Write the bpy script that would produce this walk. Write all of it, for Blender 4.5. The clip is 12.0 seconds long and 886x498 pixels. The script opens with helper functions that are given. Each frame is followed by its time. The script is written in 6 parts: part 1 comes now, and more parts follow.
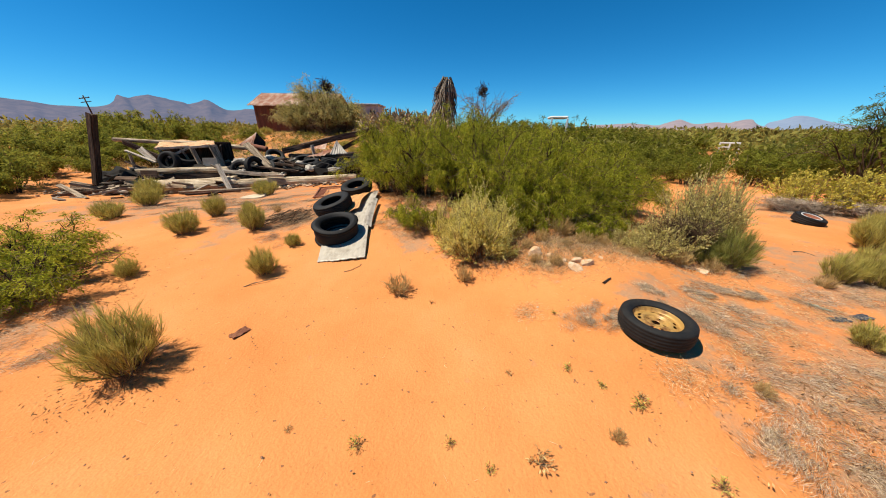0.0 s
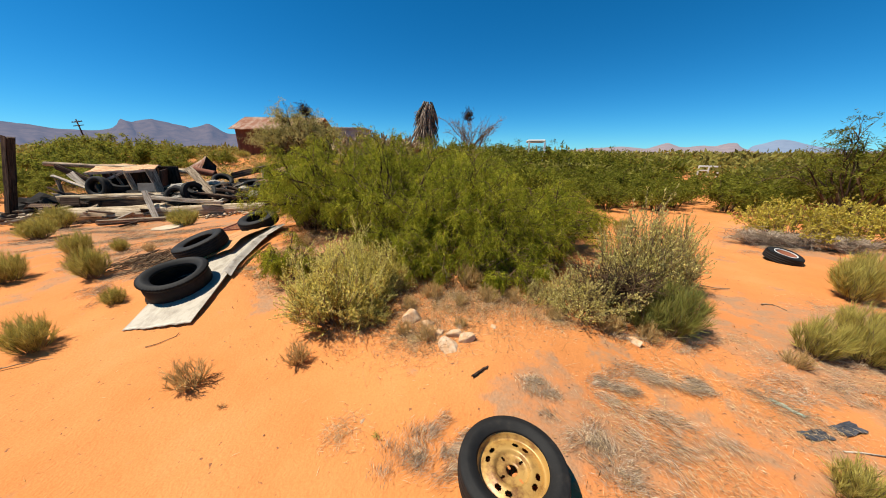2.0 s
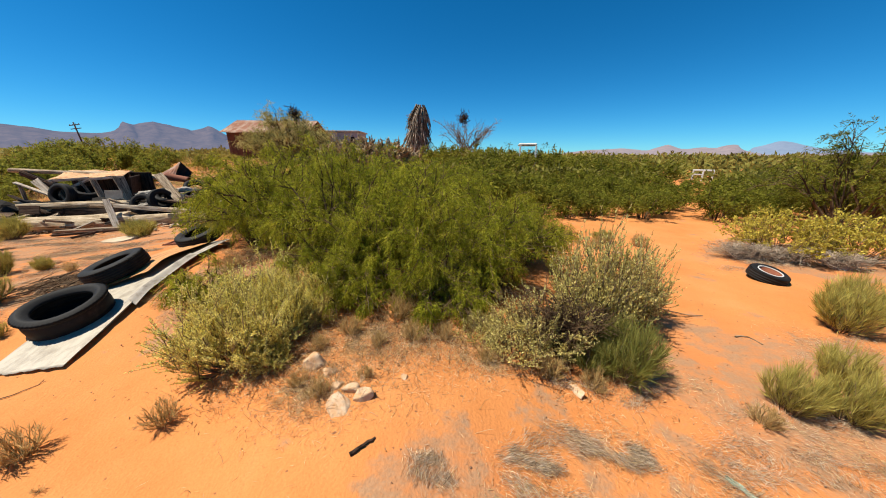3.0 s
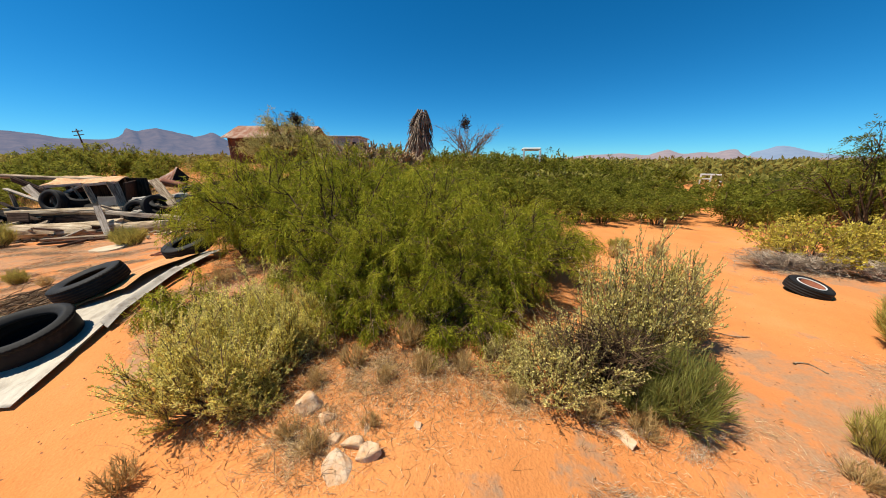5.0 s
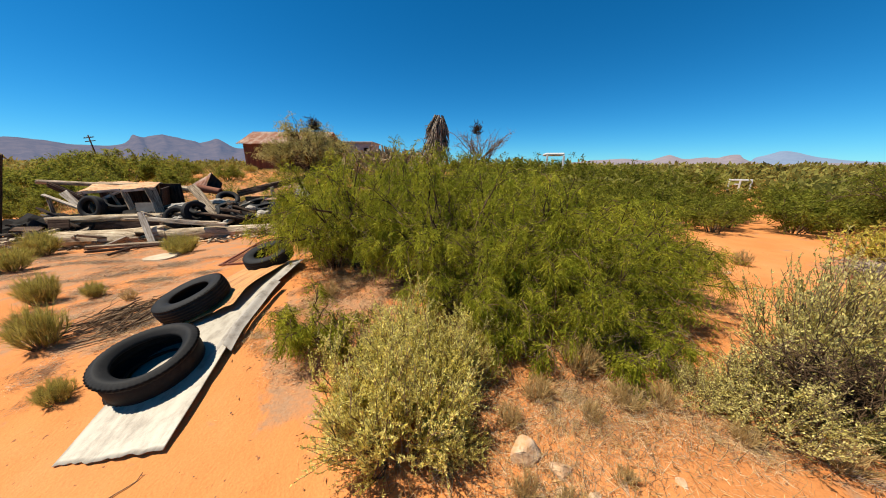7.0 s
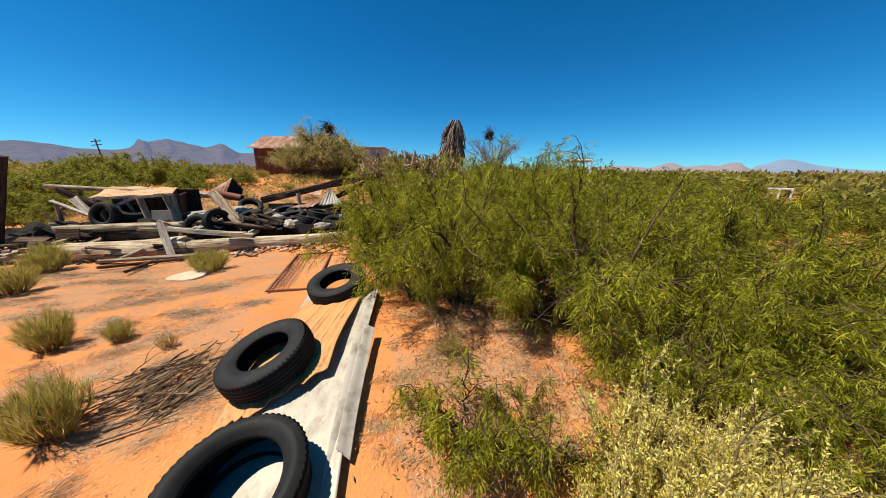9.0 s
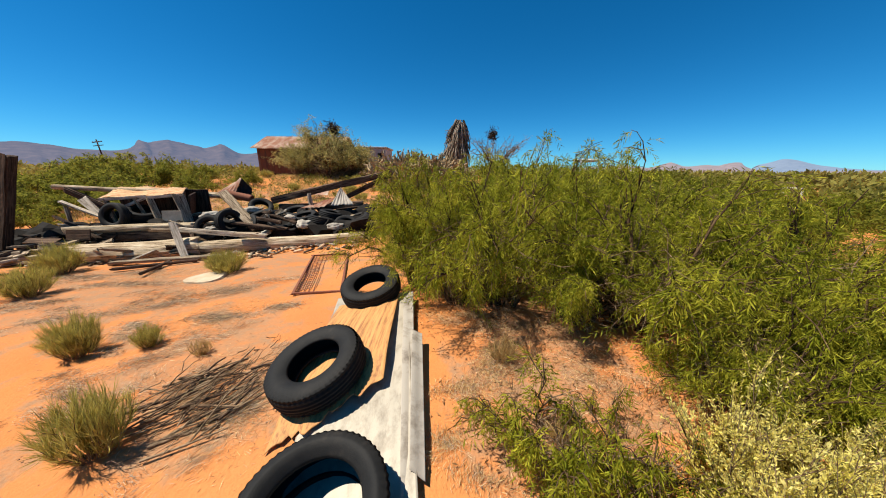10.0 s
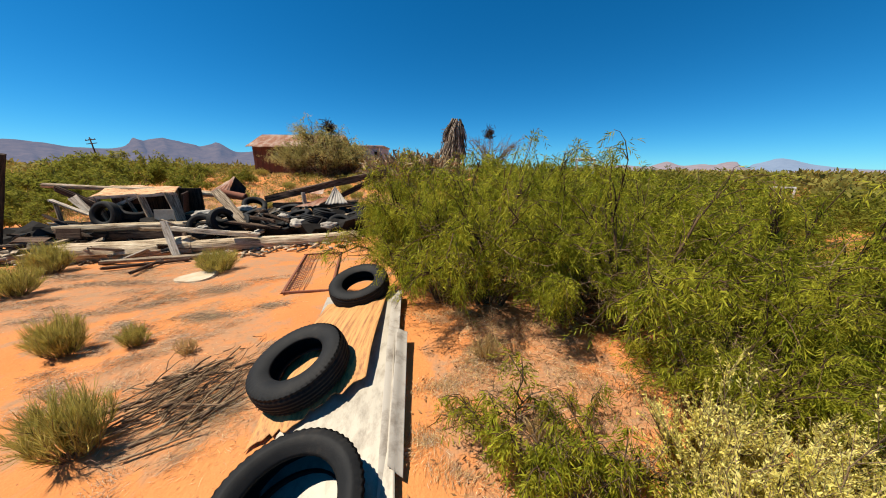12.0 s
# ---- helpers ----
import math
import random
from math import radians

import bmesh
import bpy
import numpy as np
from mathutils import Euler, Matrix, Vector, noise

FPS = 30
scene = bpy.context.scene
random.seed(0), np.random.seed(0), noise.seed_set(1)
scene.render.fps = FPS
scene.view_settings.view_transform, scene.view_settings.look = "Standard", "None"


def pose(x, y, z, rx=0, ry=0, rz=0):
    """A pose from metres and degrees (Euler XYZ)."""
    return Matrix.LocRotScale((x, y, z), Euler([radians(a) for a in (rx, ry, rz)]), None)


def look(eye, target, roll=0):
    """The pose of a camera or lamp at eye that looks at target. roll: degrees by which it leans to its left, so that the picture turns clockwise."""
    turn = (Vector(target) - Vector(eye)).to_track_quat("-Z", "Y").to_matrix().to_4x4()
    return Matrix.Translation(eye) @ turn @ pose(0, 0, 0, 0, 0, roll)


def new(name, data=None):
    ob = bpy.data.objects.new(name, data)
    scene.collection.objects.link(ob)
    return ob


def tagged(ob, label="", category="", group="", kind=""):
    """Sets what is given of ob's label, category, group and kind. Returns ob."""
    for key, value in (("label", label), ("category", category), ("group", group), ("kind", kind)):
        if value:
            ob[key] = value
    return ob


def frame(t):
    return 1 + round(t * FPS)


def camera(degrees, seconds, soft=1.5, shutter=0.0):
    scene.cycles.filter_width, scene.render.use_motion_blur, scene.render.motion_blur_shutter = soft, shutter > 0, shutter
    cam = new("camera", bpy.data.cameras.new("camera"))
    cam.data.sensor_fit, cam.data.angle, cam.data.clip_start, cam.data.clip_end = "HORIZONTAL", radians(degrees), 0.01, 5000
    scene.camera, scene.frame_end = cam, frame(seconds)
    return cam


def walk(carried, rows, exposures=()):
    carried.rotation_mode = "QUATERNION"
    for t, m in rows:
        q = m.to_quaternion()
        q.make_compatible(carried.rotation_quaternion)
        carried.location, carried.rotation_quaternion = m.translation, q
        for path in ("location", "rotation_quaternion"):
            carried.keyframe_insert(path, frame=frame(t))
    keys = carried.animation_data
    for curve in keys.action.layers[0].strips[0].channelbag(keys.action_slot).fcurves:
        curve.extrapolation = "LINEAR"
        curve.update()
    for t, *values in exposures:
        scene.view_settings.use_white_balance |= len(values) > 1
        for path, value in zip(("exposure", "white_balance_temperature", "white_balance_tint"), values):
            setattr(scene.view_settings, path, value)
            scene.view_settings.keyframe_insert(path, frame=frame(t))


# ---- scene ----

# ---------------------------------------------------------------- camera
cam = camera(114.0, 12.0, soft=1.0)
PATH = [
    (0, (0.000, 0.000, 1.404), 0.08, -22.39, 0.49),
    (0.5, (0.319, 0.249, 1.369), 0.88, -21.34, 0.15),
    (1, (0.573, 0.430, 1.380), 0.02, -19.74, 0.32),
    (1.5, (0.871, 0.614, 1.428), -0.21, -18.81, 0.37),
    (2, (1.222, 0.839, 1.450), -0.55, -18.41, 0.51),
    (2.5, (1.537, 1.029, 1.507), -0.37, -18.13, 0.46),
    (3, (1.860, 1.224, 1.554), -0.42, -18.04, 0.43),
    (5, (1.750, 1.556, 1.527), -0.25, -17.08, 0.28),
    (5.5, (1.507, 1.541, 1.530), -0.10, -16.29, 0.35),
    (6, (1.246, 1.599, 1.518), -0.19, -16.20, 0.49),
    (6.5, (0.939, 1.724, 1.500), 0.13, -16.16, 0.27),
    (7, (0.591, 1.801, 1.519), 0.14, -16.08, 0.24),
    (7.5, (0.320, 1.956, 1.537), 0.22, -16.03, 0.30),
    (9.5, (-0.744, 2.663, 1.503), 0.36, -14.83, 0.65),
    (10, (-0.879, 2.674, 1.494), 0.38, -14.94, 0.53),
    (10.5, (-0.916, 2.670, 1.496), 0.28, -15.00, 0.58),
    (11, (-0.887, 2.664, 1.491), 0.07, -14.97, 0.52),
    (11.5, (-0.838, 2.669, 1.484), -0.06, -15.07, 0.56),
    (12, (-0.791, 2.665, 1.497), -0.10, -15.16, 0.61),
]
walk(cam, [(t, pose(*eye, 90 + pitch, 0, yaw) @ pose(0, 0, 0, 0, 0, roll)) for t, eye, yaw, pitch, roll in PATH])
scene.view_settings.exposure = 0.65

# ---------------------------------------------------------------- sky and sun
TO_SUN = Vector((-0.47, -0.05, 0.88)).normalized()
world = bpy.data.worlds.new("sky")
scene.world = world
world.use_nodes = True
wn = world.node_tree
wn.nodes.clear()
sky = wn.nodes.new("ShaderNodeTexSky")
sky.sky_type, sky.sun_disc = "NISHITA", False
sky.sun_elevation, sky.sun_rotation = math.asin(TO_SUN.z), math.atan2(TO_SUN.x, TO_SUN.y)
sky.altitude, sky.air_density, sky.dust_density, sky.ozone_density = 1200, 0.8, 0.1, 3.0
sat = wn.nodes.new("ShaderNodeHueSaturation")
sat.inputs["Hue"].default_value, sat.inputs["Saturation"].default_value = 0.5, 1.12
wbg, wout = wn.nodes.new("ShaderNodeBackground"), wn.nodes.new("ShaderNodeOutputWorld")
wbg.inputs[1].default_value = 0.0675
tint = wn.nodes.new("ShaderNodeMix")
tint.data_type, tint.blend_type = "RGBA", "MULTIPLY"
tint.inputs[0].default_value, tint.inputs[7].default_value = 1.0, (0.48, 0.95, 1.16, 1)
wn.links.new(sky.outputs[0], tint.inputs[6])
wn.links.new(tint.outputs[2], sat.inputs["Color"])
wn.links.new(sat.outputs[0], wbg.inputs[0])
wn.links.new(wbg.outputs[0], wout.inputs[0])
sun = new("sun", bpy.data.lights.new("sun", "SUN"))
sun.data.energy, sun.data.angle, sun.data.color = 5.0, radians(0.53), (1.0, 0.93, 0.80)
sun.matrix_world = look((0, 0, 30), Vector((0, 0, 30)) - TO_SUN)


# ---------------------------------------------------------------- materials
def nodes_of(name):
    m = bpy.data.materials.new(name)
    m.use_nodes = True
    return m, m.node_tree.nodes, m.node_tree.links, m.node_tree.nodes["Principled BSDF"]


def tex(N, L, scale, detail=4.0, rough=0.6, coords="Object", stretch=None, kind="ShaderNodeTexNoise"):
    co = N.new("ShaderNodeTexCoord")
    n = N.new(kind)
    n.inputs["Scale"].default_value = scale
    if kind == "ShaderNodeTexNoise":
        n.inputs["Detail"].default_value, n.inputs["Roughness"].default_value = detail, rough
    src = co.outputs[coords]
    if stretch:
        mp = N.new("ShaderNodeMapping")
        mp.inputs["Scale"].default_value = stretch
        L.new(src, mp.inputs[0])
        src = mp.outputs[0]
    L.new(src, n.inputs["Vector"])
    return n.outputs[0]


def ramp(N, L, fac, stops):
    r = N.new("ShaderNodeValToRGB")
    while len(r.color_ramp.elements) < len(stops):
        r.color_ramp.elements.new(0.5)
    for e, (p, c) in zip(r.color_ramp.elements, stops):
        e.position, e.color = p, (*c, 1) if len(c) == 3 else c
    L.new(fac, r.inputs[0])
    return r.outputs[0]


def mix(N, L, fac, a, b, kind="MIX"):
    m = N.new("ShaderNodeMix")
    m.data_type, m.blend_type = "RGBA", kind
    for sock, v in ((m.inputs[0], fac), (m.inputs[6], a), (m.inputs[7], b)):
        if hasattr(v, "links"):
            L.new(v, sock)
        elif isinstance(v, tuple):
            sock.default_value = (*v, 1)
        else:
            sock.default_value = v
    return m.outputs[2]


def bump(N, L, height, strength, distance, bsdf):
    b = N.new("ShaderNodeBump")
    b.inputs["Strength"].default_value, b.inputs["Distance"].default_value = strength, distance
    L.new(height, b.inputs["Height"])
    L.new(b.outputs[0], bsdf.inputs["Normal"])


def rand_shift(N, L, color, amount=0.25, island=True):
    """Brightness that differs from piece to piece."""
    src = N.new("ShaderNodeNewGeometry").outputs["Random Per Island"] if island else N.new("ShaderNodeObjectInfo").outputs["Random"]
    mr = N.new("ShaderNodeMapRange")
    mr.inputs[3].default_value, mr.inputs[4].default_value = 1 - amount, 1 + amount
    L.new(src, mr.inputs[0])
    hs = N.new("ShaderNodeHueSaturation")
    L.new(mr.outputs[0], hs.inputs["Value"])
    L.new(color, hs.inputs["Color"])
    return hs.outputs[0]


def mat_sand():
    m, N, L, b = nodes_of("orange_sand")
    base = ramp(N, L, tex(N, L, 0.9, 5), [(0.3, (0.5206, 0.188, 0.053)), (0.55, (0.5814, 0.230, 0.073)), (0.75, (0.6118, 0.265, 0.098))])
    fine = ramp(N, L, tex(N, L, 90, 3), [(0.3, (0.80, 0.80, 0.80)), (0.7, (1.0, 1.0, 1.0))])
    col = mix(N, L, 0.7, base, fine, "MULTIPLY")
    # grey crust and plant litter in patches, thick round the shrubs and the ruin
    field = None
    for cx, cy, rx, ry in ((-5.2, 6.6, 4.6, 3.0), (3.1, 1.2, 2.0, 1.5), (2.0, 2.0, 0.7, 0.6), (-4.4, 1.5, 2.0, 1.4), (4.6, 2.9, 2.4, 1.2), (-2.4, 4.5, 1.8, 1.4), (-0.2, 4.2, 1.0, 1.4), (8.0, 5.6, 2.5, 1.5), (-8, 14, 14, 6)):
        co, mp, gr = N.new("ShaderNodeTexCoord"), N.new("ShaderNodeMapping"), N.new("ShaderNodeTexGradient")
        mp.inputs["Location"].default_value = (-cx / rx, -cy / ry, 0)
        mp.inputs["Scale"].default_value = (1 / rx, 1 / ry, 0)
        gr.gradient_type = "SPHERICAL"
        L.new(co.outputs["Object"], mp.inputs[0])
        L.new(mp.outputs[0], gr.inputs[0])
        if field is None:
            field = gr.outputs[1]
        else:
            mx = N.new("ShaderNodeMath")
            mx.operation = "MAXIMUM"
            L.new(field, mx.inputs[0])
            L.new(gr.outputs[1], mx.inputs[1])
            field = mx.outputs[0]
    add = N.new("ShaderNodeMath")
    add.operation, add.inputs[1].default_value = "MULTIPLY_ADD", 0.34
    L.new(field, add.inputs[0])
    L.new(tex(N, L, 2.1, 7, 0.62), add.inputs[2])
    crust = mix(N, L, 1.0, ramp(N, L, add.outputs[0], [(0.625, (0, 0, 0)), (0.685, (1, 1, 1))]), ramp(N, L, tex(N, L, 4.5, 8, 0.78, stretch=(1, 1.5, 1)), [(0.34, (0.06, 0.06, 0.06)), (0.58, (1, 1, 1))]), "MULTIPLY")
    col = mix(N, L, mix(N, L, 0.6, (0, 0, 0), ramp(N, L, field, [(0.1, (0, 0, 0)), (0.6, (1, 1, 1))])), col, mix(N, L, tex(N, L, 2.2, 5), (0.4256, 0.1406, 0.0418), (0.532, 0.209, 0.083)))
    col = mix(N, L, crust, col, mix(N, L, tex(N, L, 55, 6), (0.25, 0.125, 0.062), (0.42, 0.25, 0.14)))
    specks = ramp(N, L, tex(N, L, 26, 2, 0.4), [(0.71, (0, 0, 0)), (0.75, (1, 1, 1))])
    col = mix(N, L, specks, col, (0.228, 0.0988, 0.0456))
    L.new(col, b.inputs["Base Color"])
    b.inputs["Roughness"].default_value = 0.95
    b.inputs["Specular IOR Level"].default_value = 0.1
    h1 = mix(N, L, 0.35, tex(N, L, 5, 6), tex(N, L, 60, 4))
    bump(N, L, h1, 0.55, 0.04, b)
    return m


def mat_leaf(name, dark, light, trans=0.35, amount=0.3, scale=3.0, gloss=0.65):
    m, N, L, b = nodes_of(name)
    col = rand_shift(N, L, mix(N, L, ramp(N, L, tex(N, L, scale, 3), [(0.35, (0, 0, 0)), (0.65, (1, 1, 1))]), dark, light), amount)
    L.new(col, b.inputs["Base Color"])
    b.inputs["Roughness"].default_value = gloss
    b.inputs["Specular IOR Level"].default_value = 0.06
    t = N.new("ShaderNodeBsdfTranslucent")
    L.new(col, t.inputs[0])
    mx = N.new("ShaderNodeMixShader")
    mx.inputs[0].default_value = trans
    L.new(b.outputs[0], mx.inputs[1])
    L.new(t.outputs[0], mx.inputs[2])
    L.new(mx.outputs[0], N["Material Output"].inputs[0])
    return m


def mat_wood(name, dark, light, along=(1, 14, 14), rough=0.9, obj=True, vary=0.22):
    m, N, L, b = nodes_of(name)
    grain = tex(N, L, 2.5, 8, 0.75, stretch=along)
    col = ramp(N, L, grain, [(0.36, tuple(c * 0.22 for c in dark)), (0.44, dark), (0.60, light)])
    stain = ramp(N, L, tex(N, L, 1.7, 4), [(0.35, (0.55, 0.5, 0.46)), (0.65, (1, 1, 1))])
    col = rand_shift(N, L, mix(N, L, 0.8, col, stain, "MULTIPLY"), vary, not obj)
    L.new(col, b.inputs["Base Color"])
    b.inputs["Roughness"].default_value = rough
    b.inputs["Specular IOR Level"].default_value = 0.15
    bump(N, L, grain, 0.9, 0.012, b)
    return m


def mat_rubber():
    m, N, L, b = nodes_of("weathered_rubber")
    n = tex(N, L, 6, 6, 0.7)
    col = ramp(N, L, n, [(0.35, (0.007, 0.007, 0.007)), (0.60, (0.014, 0.013, 0.012)), (0.80, (0.040, 0.032, 0.025))])
    L.new(col, b.inputs["Base Color"])
    b.inputs["Roughness"].default_value = 0.72
    b.inputs["Specular IOR Level"].default_value = 0.22
    bump(N, L, tex(N, L, 130, 4), 0.25, 0.004, b)
    return m


def mat_metal(name, clean, rust, amount, streak=(1, 1, 1), rough=0.5, metallic=0.0, scale=3.0):
    m, N, L, b = nodes_of(name)
    n = tex(N, L, scale, 8, 0.72, stretch=streak)
    mask = ramp(N, L, n, [(max(0.0, amount - 0.09), (1, 1, 1)), (min(1.0, amount + 0.09), (0, 0, 0))])
    rusty = mix(N, L, tex(N, L, 22, 5), tuple(c * 0.5 for c in rust), rust)
    tint = mix(N, L, tex(N, L, 1.4, 5), tuple(c * 0.78 for c in clean), clean)
    L.new(mix(N, L, mask, tint, rusty), b.inputs["Base Color"])
    b.inputs["Roughness"].default_value, b.inputs["Metallic"].default_value = rough, metallic
    bump(N, L, tex(N, L, 45, 5), 0.2, 0.004, b)
    return m


def mat_plain(name, a, c, scale=8.0, rough=0.85, relief=0.3, depth=0.01):
    m, N, L, b = nodes_of(name)
    n = tex(N, L, scale, 7, 0.65)
    L.new(ramp(N, L, n, [(0.32, a), (0.68, c)]), b.inputs["Base Color"])
    b.inputs["Roughness"].default_value = rough
    b.inputs["Specular IOR Level"].default_value = 0.2
    bump(N, L, n, relief, depth, b)
    return m


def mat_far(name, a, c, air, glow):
    """Distant range: bare rock, with the haze of the air between put in as bluish emission."""
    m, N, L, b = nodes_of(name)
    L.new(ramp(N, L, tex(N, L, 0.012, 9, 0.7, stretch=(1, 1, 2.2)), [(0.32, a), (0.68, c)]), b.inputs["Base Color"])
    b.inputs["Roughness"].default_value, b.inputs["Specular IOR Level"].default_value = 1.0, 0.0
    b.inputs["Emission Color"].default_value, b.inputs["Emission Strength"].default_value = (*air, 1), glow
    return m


SAND = mat_sand()
MESQUITE = mat_leaf("mesquite_leaf", (0.150, 0.178, 0.011), (0.435, 0.405, 0.038), 0.5, 0.40, 7.0, 0.5)
SALTLEAF = mat_leaf("saltbush_leaf", (0.678, 0.572, 0.111), (0.848, 0.753, 0.265), 0.45, 0.25, 6)
GREYLEAF = mat_leaf("grey_green_leaf", (0.561, 0.477, 0.131), (0.748, 0.645, 0.252), 0.42, 0.28, 6)
BROOM = mat_leaf("broom_stem", (0.3444, 0.2952, 0.0615), (0.5576, 0.4674, 0.1312), 0.35, 0.30, 9)
BROOMDARK = mat_leaf("broom_stem_green", (0.1968, 0.1968, 0.041), (0.328, 0.3116, 0.082), 0.35, 0.30, 9)
DRYGRASS = mat_leaf("dry_grass", (0.4756, 0.3116, 0.1148), (0.656, 0.4756, 0.2214), 0.4, 0.30, 9)
YELLOWLEAF = mat_leaf("yellow_bush_leaf", (0.4756, 0.3854, 0.0492), (0.6232, 0.5084, 0.1066), 0.4, 0.28, 3)
SCRUBLEAF = mat_leaf("scrub_leaf", (0.123, 0.1271, 0.0131), (0.2542, 0.246, 0.0328), 0.45, 0.40, 1.2)
FARLEAF = mat_leaf("far_scrub_leaf", (0.1804, 0.164, 0.0328), (0.2952, 0.2624, 0.0697), 0.35, 0.3, 0.02)
TREELEAF = mat_leaf("palo_verde_leaf", (0.2952, 0.2542, 0.0738), (0.492, 0.4264, 0.164), 0.4, 0.3, 1.5)
LEFTLEAF = mat_leaf("light_mesquite_leaf", (0.176, 0.176, 0.02), (0.303, 0.282, 0.046), 0.5, 0.3, 0.5)
CHOLLA = mat_leaf("dry_cholla_joint", (0.2706, 0.1927, 0.1066), (0.4592, 0.3444, 0.205), 0.1, 0.3, 3, 0.8)
BARK = mat_wood("dark_bark", (0.070, 0.042, 0.023), (0.180, 0.115, 0.062), (3, 3, 1), obj=False)
TWIG = mat_wood("dry_twig", (0.17, 0.11, 0.066), (0.38, 0.27, 0.165), (3, 3, 3), obj=False)
DEADLEAF = mat_leaf("fallen_leaf", (0.168, 0.078, 0.034), (0.504, 0.288, 0.12), 0.15, 0.45, 8, 0.9)
GREYTWIG = mat_wood("grey_dead_twig", (0.39, 0.305, 0.22), (0.659, 0.549, 0.415), (3, 3, 3), obj=False)
STRAW = mat_leaf("bleached_litter", (0.46, 0.32, 0.17), (0.62, 0.47, 0.28), 0.1, 0.35, 5, 0.9)
DEADMAT = mat_leaf("grey_dead_stem", (0.30, 0.22, 0.15), (0.50, 0.39, 0.28), 0.1, 0.40, 5, 0.9)
GREYWOOD = mat_wood("weathered_timber", (0.209, 0.15, 0.096), (0.568, 0.46, 0.326))
LOGWOOD = mat_wood("bleached_log", (0.377, 0.278, 0.17), (0.753, 0.628, 0.439), (1, 9, 9), vary=0.12)
BROWNWOOD = mat_wood("dark_brown_timber", (0.0646, 0.0395, 0.0258), (0.19, 0.1254, 0.0836))
PALEWOOD = mat_wood("bleached_lumber", (0.383, 0.319, 0.246), (0.675, 0.602, 0.492))
POSTWOOD = mat_wood("dark_post_timber", (0.0304, 0.0198, 0.0137), (0.095, 0.0608, 0.0395), (14, 14, 1))
STUMPWOOD = mat_wood("dead_frond", (0.076, 0.0608, 0.0456), (0.3952, 0.3344, 0.266), (10, 10, 1), obj=False, vary=0.75)
RUBBER = mat_rubber()
RIMPAINT = mat_metal("gold_rim_paint", (0.4864, 0.2812, 0.076), (0.1976, 0.076, 0.0228), 0.47, rough=0.42, metallic=0.25, scale=9)
ZINC = mat_metal("galvanised_sheet", (0.4332, 0.38, 0.2964), (0.3268, 0.2736, 0.2052), 0.44, (4, 2.0, 4), 0.55, 0.1)
PALESHEET = mat_metal("dull_corrugated_sheet", (0.3952, 0.3496, 0.2888), (0.228, 0.1824, 0.1368), 0.42, (2, 2, 2), 0.75)
TANSHEET = mat_metal("tan_rusted_sheet", (0.5776, 0.2812, 0.0874), (0.304, 0.114, 0.038), 0.45, (16, 0.7, 16), 0.75)
RUSTROOF = mat_metal("rusted_roof_sheet", (0.532, 0.3952, 0.2888), (0.38, 0.1444, 0.0684), 0.52, (1.2, 0.25, 1.2), 0.75, 0, 1.2)
ORANGEROOF = mat_metal("orange_rust_sheet", (0.64, 0.43, 0.21), (0.50, 0.19, 0.06), 0.49, (3, 1, 3), 0.8)
RUSTWALL = mat_metal("rust_brown_wall", (0.105, 0.040, 0.021), (0.185, 0.062, 0.026), 0.5, (3, 3, 0.4), 0.85, 0, 1.5)
REDRUST = mat_metal("red_rusted_iron", (0.1976, 0.057, 0.0266), (0.2736, 0.0912, 0.038), 0.5, rough=0.85, scale=14)
STONE = mat_plain("pale_broken_stone", (0.4864, 0.2508, 0.1064), (0.5624, 0.4408, 0.3116), 17, 0.9, 0.9, 0.02)
PEBBLE = mat_plain("pebble", (0.152, 0.076, 0.0456), (0.38, 0.228, 0.1368), 3)
CLOTH = mat_plain("dirty_white_rag", (0.228, 0.1976, 0.1596), (0.456, 0.4104, 0.342), 5, 0.95, 0.5, 0.03)
CREAM = mat_plain("cream_board", (0.403, 0.302, 0.193), (0.504, 0.42, 0.302), 6, 0.9)
WHITEPAINT = mat_plain("chalky_white_paint", (0.5016, 0.494, 0.456), (0.6232, 0.6156, 0.5852), 4, 0.6, 0.1)
PLASTERBOARD = mat_plain("grey_board", (0.1824, 0.152, 0.1216), (0.3496, 0.3116, 0.2584), 4, 0.9)
# near-black that paints the shade inside hollows and openings
HOLLOWSHADE = mat_plain("painted_hollow_shade", (0.0076, 0.0061, 0.0053), (0.0228, 0.019, 0.0152), 4, 0.95)
TARMAT = mat_plain("black_roofing_scrap", (0.0266, 0.0304, 0.038), (0.076, 0.076, 0.0836), 18, 0.8)
BOTTLE = mat_plain("pale_green_glass", (0.2584, 0.3344, 0.2432), (0.3496, 0.4256, 0.3344), 4, 0.15, 0.0)
CINDER = mat_plain("pale_block_wall", (0.304, 0.304, 0.3116), (0.456, 0.456, 0.456), 3, 0.9)
# haze put into the ranges: air is its emitted colour, glow its strength
MOUNT_L = mat_far("left_range_hazed_rock", (0.050, 0.036, 0.033), (0.105, 0.072, 0.058), (0.115, 0.215, 0.41), 0.32)
MOUNT_R = mat_far("right_range_hazed_rock", (0.114, 0.0722, 0.057), (0.1824, 0.1178, 0.0912), (0.28, 0.36, 0.50), 0.350)
MOUNT_B = mat_far("blue_far_range_hazed_rock", (0.0912, 0.0988, 0.1216), (0.1292, 0.1368, 0.152), (0.22, 0.38, 0.62), 0.342)

# ---------------------------------------------------------------- mesh tools
RNG = np.random.default_rng(7)


def smooth01(a, b, x):
    t = np.clip((x - a) / (b - a), 0, 1)
    return t * t * (3 - 2 * t)


